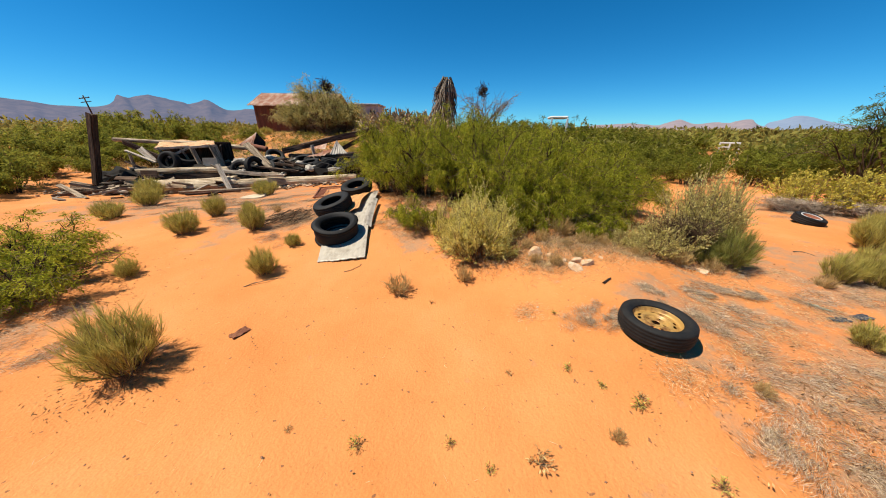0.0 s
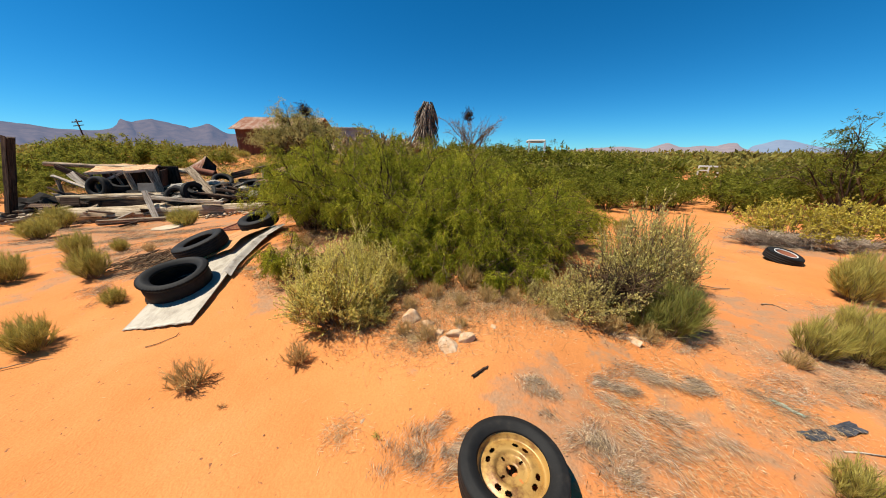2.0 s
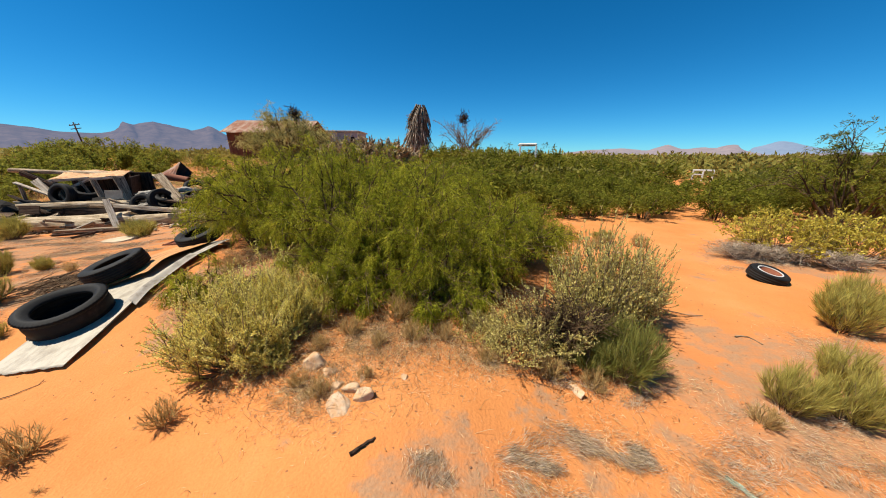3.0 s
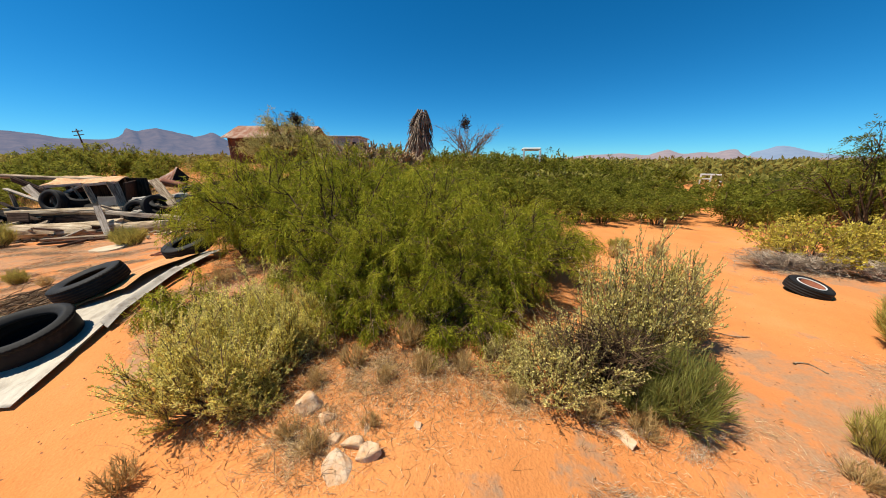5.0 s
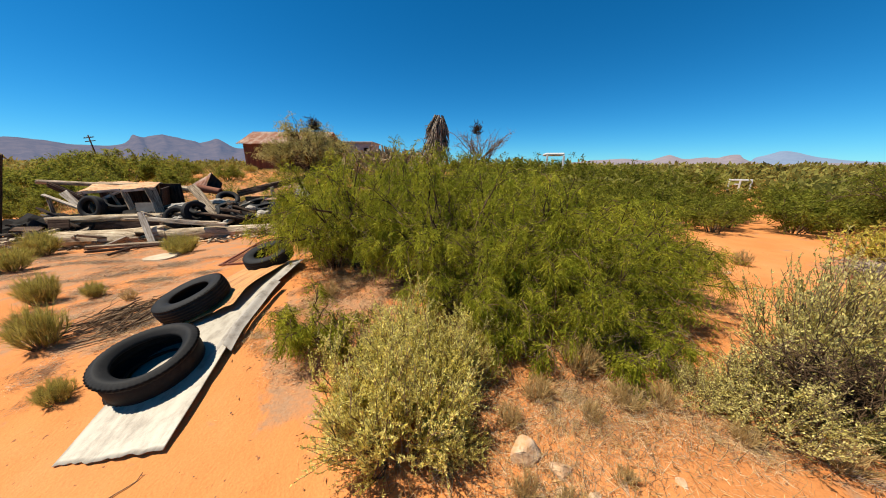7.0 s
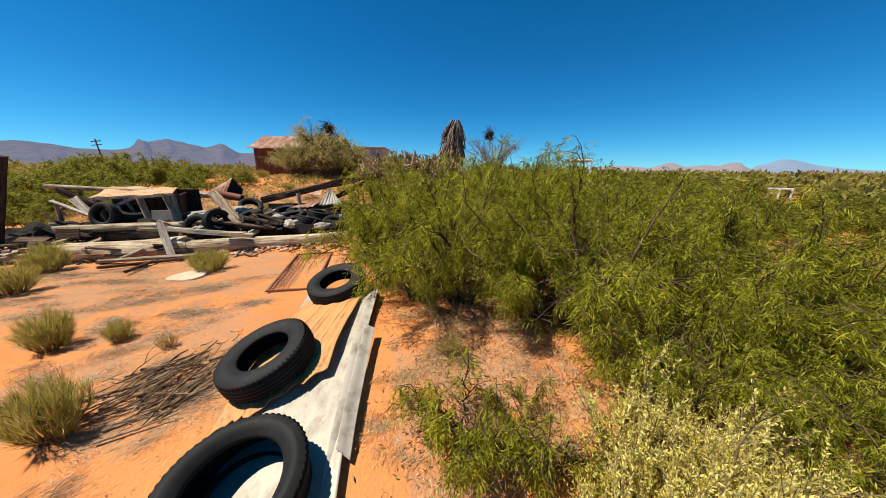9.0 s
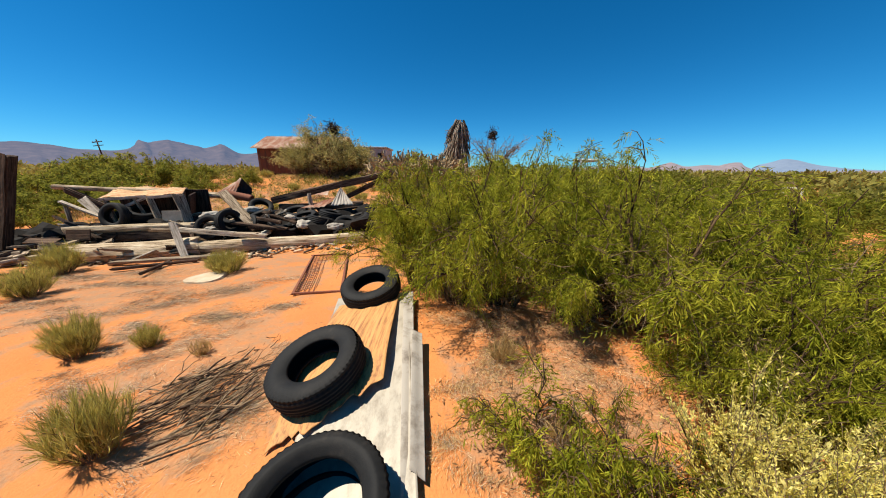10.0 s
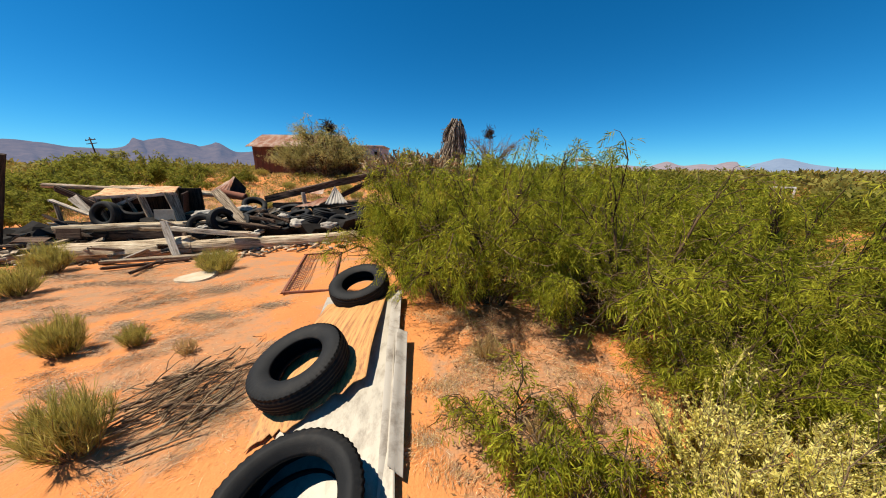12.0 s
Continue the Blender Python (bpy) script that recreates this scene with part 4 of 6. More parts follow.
def build_screen_frame():
    """A rusted bed-spring or screen frame lying on the sand."""
    z = lambda x, y: gz(x, y) + 0.018  # noqa: E731
    cs = [(-2.59, 5.67), (-3.40, 7.95), (-2.75, 8.0), (-2.02, 5.62)]
    ob = thing("screen_frame", pose(0, 0, 0), "rusted red iron frame with torn mesh lying on sand", "frame")
    for a, b in zip(cs, cs[1:] + cs[:1]):
        A, B = Vector((*a, z(*a))), Vector((*b, z(*b)))
        bm = rough_beam_bm((B - A).length + 0.03, 0.03, 0.022, RNG, 0.05, 6)
        part("rail", bm, REDRUST, ob).matrix_world = between(A, B)
    lines = []
    for i in range(1, 10):
        t = i / 10
        a, b = Vector(cs[0]).lerp(Vector(cs[3]), t), Vector(cs[1]).lerp(Vector(cs[2]), t)
        if i < 5:
            lines.append([(*a.lerp(b, s), z(*a.lerp(b, s)) - 0.012) for s in np.linspace(0, 1, 12)])
    for i in range(1, 22):
        t = i / 22
        a, b = Vector(cs[0]).lerp(Vector(cs[1]), t), Vector(cs[3]).lerp(Vector(cs[2]), t)
        lines.append([(*a.lerp(b, s * (1 if i > 17 else 0.35)), z(*a.lerp(b, s)) - 0.012) for s in np.linspace(0, 1, 12)])
    V, F = tubes(lines, 0.005, 0.005, 3)
    part("wire_mesh", mesh_np("wire_mesh", V, F, REDRUST), None, ob, "torn rusted wire mesh")


build_screen_frame()


def irregular_disc(name, label, category, x, y, R, thick, mat, seed, dome=0.0, turn=0):
    rng = np.random.default_rng(seed)
    bm = bmesh.new()
    bmesh.ops.create_cone(bm, cap_ends=True, segments=26, radius1=R, radius2=R * 0.96, depth=thick)
    for v in bm.verts:
        a = math.atan2(v.co.y, v.co.x)
        s = 1 + 0.10 * math.sin(3 * a + seed) + float(rng.uniform(-0.03, 0.03))
        v.co.x, v.co.y = v.co.x * s, v.co.y * s * 0.8
    ob = part(name, bm, mat)
    ob.matrix_world = pose(x, y, gz(x, y) + thick / 2 + 0.01, 3, -4, turn)
    return tagged(ob, label, category)


irregular_disc("broken_lid", "pale broken round lid lying on the sand", "lid", -4.45, 6.70, 0.28, 0.03, CREAM, 4)


def stone(x, y, sx, sy, sz, seed, mat=STONE, name="stone", label="pale broken stone half sunk in sand", turn=0):
    rng = np.random.default_rng(seed)
    bm = bmesh.new()
    for p in unit(rng.normal(size=(16, 3))) * rng.uniform(0.75, 1.15, (16, 1)):
        bm.verts.new((p[0] * sx, p[1] * sy, np.clip(p[2] * 1.4, -1, 1) * sz))
    bmesh.ops.convex_hull(bm, input=bm.verts)
    bmesh.ops.delete(bm, geom=[v for v in bm.verts if not v.link_faces], context="VERTS")
    bmesh.ops.bevel(bm, geom=bm.edges[:], offset=min(sx, sy, sz) * 0.10, segments=1, affect="EDGES")
    bmesh.ops.triangulate(bm, faces=bm.faces)
    bmesh.ops.subdivide_edges(bm, edges=bm.edges, cuts=1)
    for v in bm.verts:
        v.co += Vector((1, 1, 1)) * min(sx, sy, sz) * 0.12 * noise.noise(v.co * (1.5 / sz) + Vector((seed, 0, 0)))
    ob = part(name, bm, mat)
    ob.matrix_world = pose(x, y, gz(x, y) + sz * 0.12, 6, -8, turn)
    return tagged(ob, label, "stone", "stones by the dune")


stone(1.29, 2.51, 0.075, 0.10, 0.04, 1, turn=40)
stone(1.41, 2.57, 0.10, 0.055, 0.045, 2, turn=-20)
stone(1.33, 2.62, 0.07, 0.04, 0.05, 14, turn=5)
stone(1.00, 2.87, 0.085, 0.07, 0.085, 3, turn=15)
stone(1.14, 2.82, 0.08, 0.06, 0.06, 7, turn=70)
stone(1.22, 2.66, 0.06, 0.035, 0.03, 8, turn=20)
stone(1.10, 2.70, 0.05, 0.03, 0.02, 9, turn=-40)
stone(1.36, 2.70, 0.045, 0.03, 0.025, 10, turn=75)
stone(1.62, 2.72, 0.035, 0.03, 0.02, 12, turn=10)
stone(2.80, 2.82, 0.10, 0.042, 0.03, 4, turn=-62)
stone(0.80, 2.05, 0.018, 0.015, 0.01, 5)
stone(4.9, 5.9, 0.06, 0.05, 0.03, 6, label="small white stone on the sand")


def stick(a, b, r, mat, name="stick", label="dry broken stick on the sand", bend=0.03, seed=0):
    rng = np.random.default_rng(seed)
    A, B = np.array((*a, gz(*a) + r)), np.array((*b, gz(*b) + r))
    line = curve_lines(A[None], B[None], rng.normal(size=(1, 3)) * bend * [1, 1, 0.3], 8, rng, 0.006)
    line[0, :, 2] = np.maximum(line[0, :, 2], ground_z(line[0, :, 0], line[0, :, 1]) + r * 0.8)
    V, F = tubes(line, r, r * 0.6, 6)
    ob = new(name, mesh_np(name, V, F, mat, smooth=True))
    return tagged(ob, label, "stick", "loose sticks")


stick((1.42, 2.25), (1.52, 2.33), 0.011, POSTWOOD, label="short charred stick on the sand")
stick((1.54, 2.38), (1.60, 2.26), 0.004, TWIG, seed=2)
stick((-1.05, 2.72), (-0.90, 2.86), 0.0035, TWIG, seed=3, bend=0.008)
stick((-1.95, 2.45), (-1.62, 2.62), 0.005, TWIG, seed=4)
stick((4.2, 4.0), (4.6, 3.85), 0.006, TWIG, seed=5)
stick((4.6, 3.5), (4.75, 3.4), 0.008, TWIG, seed=6)
stick((3.4, 1.95), (3.75, 1.9), 0.005, PALEWOOD, seed=7)
stick((2.5, 1.25), (2.75, 1.12), 0.005, TWIG, seed=8)
stick((-2.36, 3.80), (-2.06, 3.90), 0.010, TWIG, seed=9, label="dead grey branch beside a twig pile")


def flat_scrap(x, y, sx, sy, turn, mat, name, label, category):
    bm = bmesh.new()
    bmesh.ops.create_grid(bm, x_segments=16, y_segments=10, size=0.5)
    for v in bm.verts:
        edge = 1 + 0.18 * noise.noise(Vector((v.co.x * 5, v.co.y * 5, x)))
        v.co = Vector((v.co.x * sx * edge, v.co.y * sy * edge, 0.012 * noise.noise(Vector((v.co.x * 4, v.co.y * 4, y)))))
    bmesh.ops.solidify(bm, geom=bm.faces[:], thickness=0.004)
    ob = part(name, bm, mat)
    ob.matrix_world = pose(x, y, gz(x, y) + 0.012, 0, 0, turn)
    return tagged(ob, label, category)


flat_scrap(3.36, 2.04, 0.15, 0.06, 5, TARMAT, "roofing_scrap", "black roofing scrap lying on sand", "scrap")
flat_scrap(3.60, 2.08, 0.17, 0.07, 12, TARMAT, "roofing_scrap", "black roofing scrap lying on sand", "scrap")
flat_scrap(3.40, 2.22, 0.03, 0.15, 30, BOTTLE, "glass_shard", "pale green glass shard lying on sand", "glass")
flat_scrap(-1.57, 1.80, 0.07, 0.13, -25, mat_plain("brown_leather_scrap", (0.13, 0.045, 0.025), (0.25, 0.10, 0.05), 9), "leather_scrap", "dark brown curled scrap on the sand", "scrap")


def build_twig_pile():
    rng = np.random.default_rng(61)
    n = 190
    big = np.arange(n) < 34
    c = np.array([-2.24, 4.10, 0]) + np.stack([rng.normal(0, 0.17, n), rng.normal(0, 0.16, n), 0 * np.zeros(n)], -1)
    a = rng.normal(0.75, 0.45, n)
    ln = np.where(big, rng.uniform(0.18, 0.46, n), rng.uniform(0.04, 0.24, n))
    d = np.stack([np.cos(a), np.sin(a), 0 * a], -1) * ln[:, None] / 2
    s, e = c - d, c + d
    s[:, 2] = ground_z(s[:, 0], s[:, 1]) + rng.uniform(0.0, 0.05, n)
    e[:, 2] = ground_z(e[:, 0], e[:, 1]) + rng.uniform(0.0, 0.09, n)
    V, F = tubes(curve_lines(s, e, rng.normal(size=(n, 3)) * 0.012, 5, rng, 0.008), np.where(big, rng.uniform(0.005, 0.011, n), rng.uniform(0.0014, 0.006, n)), np.where(big, 0.004, 0.0012), 5)
    ob = new("twig_pile", mesh_np("twig_pile", V, F, [TWIG, BROWNWOOD, TWIG], np.repeat(rng.integers(0, 3, n), len(F) // n), smooth=True))
    tagged(ob, "heap of dry brown twigs on the sand", "twigs", kind="stuff")


build_twig_pile()


def build_litter():
    """Straw, chips and fine twigs scattered over the sand, thick in patches."""
    rng = np.random.default_rng(62)
    spots = [(1.15, 3.05, 0.7), (1.6, 2.95, 0.6), (1.2, 2.65, 0.5), (0.9, 2.85, 0.5), (2.1, 3.1, 0.5), (2.3, 2.15, 0.35), (2.1, 1.6, 0.25), (2.9, 2.45, 0.35), (3.3, 2.1, 0.4), (1.5, 1.35, 0.22), (1.1, 2.55, 0.28), (2.2, 2.9, 0.25), (0.9, 3.3, 0.4), (1.6, 3.2, 0.4), (3.6, 2.8, 0.35), (0.7, 2.0, 0.16), (2.7, 1.3, 0.5), (3.2, 1.4, 0.5), (2.2, 0.7, 0.5), (2.9, 0.6, 0.6), (1.9, 0.2, 0.4), (3.6, 1.0, 0.5), (2.6, 1.8, 0.3), (-2.3, 4.2, 0.5), (-3.1, 5.2, 0.7), (-4.2, 5.9, 0.8), (-5.6, 7.0, 0.9), (-2.0, 3.9, 0.35), (-0.55, 4.1, 0.25), (-0.45, 3.5, 0.25), (0.0, 4.1, 0.35), (-0.5, 4.9, 0.4), (-4.2, 1.6, 0.5), (-3.6, 1.3, 0.45), (0.75, 4.2, 0.6), (2.0, 4.0, 0.7), (3.0, 4.2, 0.6), (4.3, 2.3, 0.5), (5.3, 3.3, 0.5), (7.2, 5.8, 0.7), (-8.0, 7.2, 1.0)]
    P = [np.stack([rng.normal(x, s * 0.42, int(3600 * s)), rng.normal(y, s * 0.34, int(3600 * s))], -1) for x, y, s in spots]
    P.append(np.stack([rng.uniform(-6, 7, 2600), rng.uniform(-0.3, 8, 2600)], -1))
    P = np.concatenate(P)
    n = len(P)
    base = np.column_stack([P, ground_z(P[:, 0], P[:, 1]) + 0.012])
    a = rng.uniform(0, 2 * math.pi, n)
    way = np.stack([np.cos(a), np.sin(a), rng.normal(0.05, 0.16, n)], -1)
    V, F = leaves(base, way, rng.uniform(0.018, 0.065, n), rng.uniform(0.0010, 0.0024, n), rng)
    ob = new("plant_litter", mesh_np("plant_litter", V, F, [STRAW, STRAW, TWIG, DRYGRASS], rng.integers(0, 4, n)))
    tagged(ob, "bleached straw and twig litter on the sand", "litter", kind="stuff")
    # fine dead stems standing at the feet of the shrubs
    spots = [(0.9, 3.25, 0.35), (1.5, 3.3, 0.4), (1.2, 3.0, 0.6), (1.6, 3.0, 0.5), (1.15, 2.75, 0.4), (2.1, 3.05, 0.3), (2.6, 2.95, 0.3), (3.0, 2.85, 0.25), (0.45, 2.75, 0.25), (-0.2, 4.4, 0.35), (0.3, 3.9, 0.4), (2.2, 3.7, 0.5), (1.15, 2.6, 0.2), (7.4, 5.9, 0.5), (-0.75, 5.2, 0.25)]
    P = np.concatenate([np.stack([rng.normal(x, s * 0.6, int(900 * s)), rng.normal(y, s * 0.4, int(900 * s))], -1) for x, y, s in spots])
    n = len(P)
    st = np.column_stack([P, ground_z(P[:, 0], P[:, 1]) - 0.01])
    en = st + rng.normal(size=(n, 3)) * [0.055, 0.055, 0.015] + np.column_stack([np.zeros((n, 2)), rng.uniform(0.015, 0.11, n)])
    V, F = tubes(curve_lines(st, en, rng.normal(size=(n, 3)) * 0.012, 4, rng, 0.006), rng.uniform(0.0008, 0.0020, n), 0.0006, 3)
    ob = new("dead_stems", mesh_np("dead_stems", V, F, [TWIG, DRYGRASS, STRAW], np.repeat(rng.integers(0, 3, n), len(F) // n)))
    tagged(ob, "dry dead stems at the feet of the shrubs", "dead stems", kind="stuff")
    # pebbles
    k = 420
    P = np.stack([rng.uniform(-4, 5, k), rng.uniform(-0.2, 5, k)], -1)
    s = rng.uniform(0.002, 0.007, k)
    octa = np.array([(1, 0, 0), (-1, 0, 0), (0, 1, 0), (0, -1, 0), (0, 0, 1), (0, 0, -1)], float)
    tri = np.array([(0, 2, 4), (2, 1, 4), (1, 3, 4), (3, 0, 4), (2, 0, 5), (1, 2, 5), (3, 1, 5), (0, 3, 5)])
    C = np.column_stack([P, ground_z(P[:, 0], P[:, 1]) + 0.012])
    V = (C[:, None] + octa[None] * s[:, None, None] * rng.uniform(0.6, 1.4, (k, 1, 3))).reshape(-1, 3)
    F = (tri[None] + 6 * np.arange(k)[:, None, None]).reshape(-1, 3)
    ob = new("pebbles", mesh_np("pebbles", V, F, PEBBLE))
    tagged(ob, "small dark pebbles and droppings on the sand", "pebbles", kind="stuff")


build_litter()

def build_mats():
    """Felted mats of fine grey dead stems, combed one way in each patch."""
    rng = np.random.default_rng(64)
    patches = [(2.42, 2.42, 0.26, 0.10, 10), (2.72, 2.42, 0.22, 0.08, -15), (2.93, 2.34, 0.14, 0.08, -20), (2.02, 1.98, 0.17, 0.13, 70), (2.10, 1.80, 0.16, 0.14, 60), (2.32, 1.97, 0.20, 0.12, -40),
               (2.61, 2.09, 0.24, 0.10, -35), (3.35, 2.33, 0.30, 0.14, -30), (4.05, 2.54, 0.36, 0.16, 15), (4.1, 2.30, 0.34, 0.14, -10), (3.7, 2.4, 0.3, 0.12, 0), (1.10, 1.84, 0.12, 0.16, 80), (1.82, 2.18, 0.10, 0.13, 75),
               (1.86, 1.27, 0.18, 0.12, 20), (2.37, 1.45, 0.30, 0.16, -10), (2.46, 1.27, 0.32, 0.15, -25), (1.90, 1.01, 0.22, 0.14, 30), (2.15, 0.92, 0.30, 0.16, -20), (1.80, 0.78, 0.24, 0.12, 10), (2.8, 1.1, 0.36, 0.2, -15), (2.7, 0.7, 0.4, 0.2, 5),
               (1.25, 1.85, 0.10, 0.09, 50), (2.33, 2.30, 0.16, 0.07, 0), (-3.33, 1.93, 0.4, 0.2, 25), (-2.93, 1.48, 0.3, 0.16, 40), (-3.68, 2.3, 0.4, 0.16, 20), (-3.5, 1.5, 0.4, 0.22, 10),
               (-4.3, 5.7, 0.5, 0.24, 20), (-4.9, 5.4, 0.5, 0.2, 10), (-2.94, 4.76, 0.34, 0.18, 35), (-3.28, 4.45, 0.34, 0.16, 15), (-2.07, 4.12, 0.24, 0.2, 60), (-3.28, 4.15, 0.30, 0.14, -10), (-2.57, 4.25, 0.28, 0.2, 30), (-2.91, 5.2, 0.4, 0.18, 10),
               (-3.7, 6.2, 0.6, 0.24, 15), (-5.2, 6.5, 0.7, 0.26, 5), (-6.2, 7.2, 0.7, 0.26, 15), (-7.6, 6.9, 0.8, 0.3, 0), (-2.2, 3.5, 0.22, 0.16, 50), (-3.9, 5.0, 0.4, 0.18, -15), (-5.9, 5.9, 0.6, 0.2, 15),
               (-0.78, 4.0, 0.12, 0.26, 85), (-0.80, 3.7, 0.10, 0.22, 80), (-0.59, 4.3, 0.2, 0.2, 45), (-0.36, 4.5, 0.3, 0.2, 30), (-0.72, 4.8, 0.16, 0.3, 85),
               (1.47, 3.02, 0.28, 0.14, 20), (1.83, 3.22, 0.28, 0.12, -10), (1.24, 3.2, 0.24, 0.12, 35), (1.10, 2.92, 0.2, 0.12, 60), (2.18, 3.02, 0.2, 0.10, 0), (0.66, 3.1, 0.2, 0.16, 40), (0.95, 2.66, 0.15, 0.10, 20), (2.75, 2.92, 0.24, 0.09, -10), (3.35, 2.8, 0.26, 0.10, 10),
               (2.1, 1.15, 0.3, 0.16, 10), (2.6, 1.0, 0.34, 0.18, -20), (2.3, 0.72, 0.3, 0.16, 15), (3.0, 1.4, 0.36, 0.16, -25), (3.25, 1.0, 0.4, 0.2, 0), (2.0, 0.6, 0.3, 0.14, 25), (2.9, 0.8, 0.36, 0.18, 10), (1.68, 0.95, 0.16, 0.12, 40),
               (7.0, 5.5, 0.6, 0.2, 10), (5.4, 3.3, 0.5, 0.16, 15), (7.6, 6.2, 0.7, 0.2, 10)]
    Vs, Fs, n0, mid = [], [], 0, []
    for x, y, rx, ry, turn in patches:
        n = int(1500 + 9000 * rx * ry)
        k = int(rng.integers(7, 12))
        tuft = rng.normal(size=(k, 2)) * [rx * 0.62, ry * 0.62]
        comb, who = rng.normal(0, 0.6, k), rng.integers(0, k, n)
        c, sn = math.cos(radians(turn)), math.sin(radians(turn))
        u = tuft[who] + rng.normal(size=(n, 2)) * [rx * 0.22, ry * 0.24]
        P = np.stack([x + c * u[:, 0] - sn * u[:, 1], y + sn * u[:, 0] + c * u[:, 1]], -1)
        a = radians(turn) + comb[who] + rng.normal(0, 0.35, n)
        base = np.column_stack([P, ground_z(P[:, 0], P[:, 1]) + 0.010 + rng.uniform(0, 0.012, n)])
        far = 1.0 if y < 5 else 1.5
        V, F = leaves(base, np.stack([np.cos(a), np.sin(a), rng.normal(0.03, 0.12, n)], -1), rng.uniform(0.016, 0.062, n) * far, rng.uniform(0.0010, 0.0022, n) * far, rng)
        Vs.append(V)
        Fs.append(F + n0)
        n0 += len(V)
        golden = 0.3 < x < 2.4 and y > 2.5 or -1 < x < 0 and y > 3.4
        mid.append(rng.choice(5, n, p=[0.12, 0.14, 0.26, 0.04, 0.44] if golden else [0.56, 0.16, 0.20, 0.06, 0.02]))
    ob = new("dead_stem_mat", mesh_np("dead_stem_mat", np.concatenate(Vs), np.concatenate(Fs), [DEADMAT, TWIG, STRAW, BARK, DRYGRASS], np.concatenate(mid)))
    tagged(ob, "grey felted mats of fine dead stems on sand", "litter", kind="stuff")


def build_leaf_litter():
    """Fallen brown leaflets and pods under the shrubs and along their drip line."""
    rng = np.random.default_rng(69)
    spots = [(x, y - 0.35 * s, 0.62 * s, 520) for x, y, s, _ in NEAR_MESQUITE if y < 5.6]
    spots += [(0.45, 3.1, 0.45, 700), (0.75, 3.0, 0.3, 600), (-0.3, 3.9, 0.5, 700), (2.8, 3.2, 0.5, 700), (3.3, 3.2, 0.4, 400), (1.3, 3.2, 0.5, 350), (1.8, 3.3, 0.4, 300), (-3.6, 2.2, 0.7, 900), (-4.4, 2.6, 0.7, 500), (-2.05, 1.35, 0.25, 400), (2.2, 1.1, 0.6, 700), (2.9, 1.0, 0.7, 600), (2.6, 0.6, 0.6, 400)]
    P = np.concatenate([np.stack([rng.normal(x, r * 0.6, n), rng.normal(y, r * 0.5, n)], -1) for x, y, r, n in spots])
    n = len(P)
    base = np.column_stack([P, ground_z(P[:, 0], P[:, 1]) + 0.012 + rng.uniform(0, 0.015, n)])
    a = rng.uniform(0, 6.283, n)
    V, F = leaves(base, np.stack([np.cos(a), np.sin(a), rng.normal(0.1, 0.3, n)], -1), rng.uniform(0.012, 0.04, n), rng.uniform(0.004, 0.010, n), rng)
    ob = new("leaf_litter", mesh_np("leaf_litter", V, F, DEADLEAF))
    tagged(ob, "fallen brown leaflets under the shrubs", "leaf litter", kind="stuff")


build_leaf_litter()
build_mats()


def build_sprouts():
    """Seedlings of a few leaves, alone on the open sand."""
    rng = np.random.default_rng(66)
    for i, (x, y, s) in enumerate([(0.47, 0.88, 1.5), (0.81, 1.43, 0.9), (1.12, 1.17, 1.3), (1.16, 1.22, 0.9), (-0.43, 0.96, 1.0), (0.04, 0.97, 0.8), (-0.81, 1.03, 0.6), (0.23, 0.85, 0.7), (1.25, 0.78, 1.1), (0.43, 1.41, 0.7), (0.96, 1.30, 0.8), (0.9, 1.95, 0.7), (-0.1, 2.2, 0.6)]):
        n = 26
        a, r = rng.uniform(0, 6.283, n), rng.uniform(0.1, 1, n)
        st = np.stack([0.004 * np.cos(a), 0.004 * np.sin(a), 0 * a], -1)
        en = np.stack([0.035 * r * np.cos(a), 0.035 * r * np.sin(a), rng.uniform(0.006, 0.032, n)], -1)
        ob = thing("sprout", pose(x, y, gz(x, y) + 0.006) @ Matrix.Scale(s, 4), "tiny dry green seedling on open sand", "sprout", "seedlings")
        part("stalk", mesh_np("sprout_stems", *tubes(curve_lines(st, en, 0 * st, 3, rng, 0.002), 0.0012, 0.0007, 3), TWIG), None, ob)
        p = np.repeat(en, 3, 0) + rng.normal(size=(3 * n, 3)) * 0.003
        part("foliage", mesh_np("sprout_leaves", *leaves(p, p * [1, 1, 0.3] + rng.normal(size=p.shape) * 0.02, rng.uniform(0.010, 0.022, 3 * n), 0.005, rng), BROOM if i % 3 else DRYGRASS), None, ob)


build_sprouts()


def build_field_grass():
    """Dry bunch grass on the flat behind the ruin."""
    rng = np.random.default_rng(68)
    k, per = 2100, 30
    x, y = rng.uniform(-20, 0.5, k), 11.3 + 16 * rng.uniform(0, 1, k) ** 1.4
    sz = rng.uniform(0.10, 0.28, k)
    c = np.column_stack([x, y, ground_z(x, y) - 0.01])
    p = np.repeat(c, per, 0) + rng.normal(size=(k * per, 3)) * np.repeat(sz, per)[:, None] * [0.45, 0.45, 0]
    way = rng.normal(size=p.shape) * [0.5, 0.5, 0.15] + [0, 0, 0.8]
    V, F = leaves(p, way, np.repeat(sz, per) * rng.uniform(0.5, 1.3, k * per), 0.014, rng)
    ob = new("field_grass", mesh_np("field_grass", V, F, [DRYGRASS, BROOM, STRAW], rng.integers(0, 3, k * per)))
    tagged(ob, "dry straw and olive bunch grass on the flat", "grass", kind="stuff")


build_field_grass()

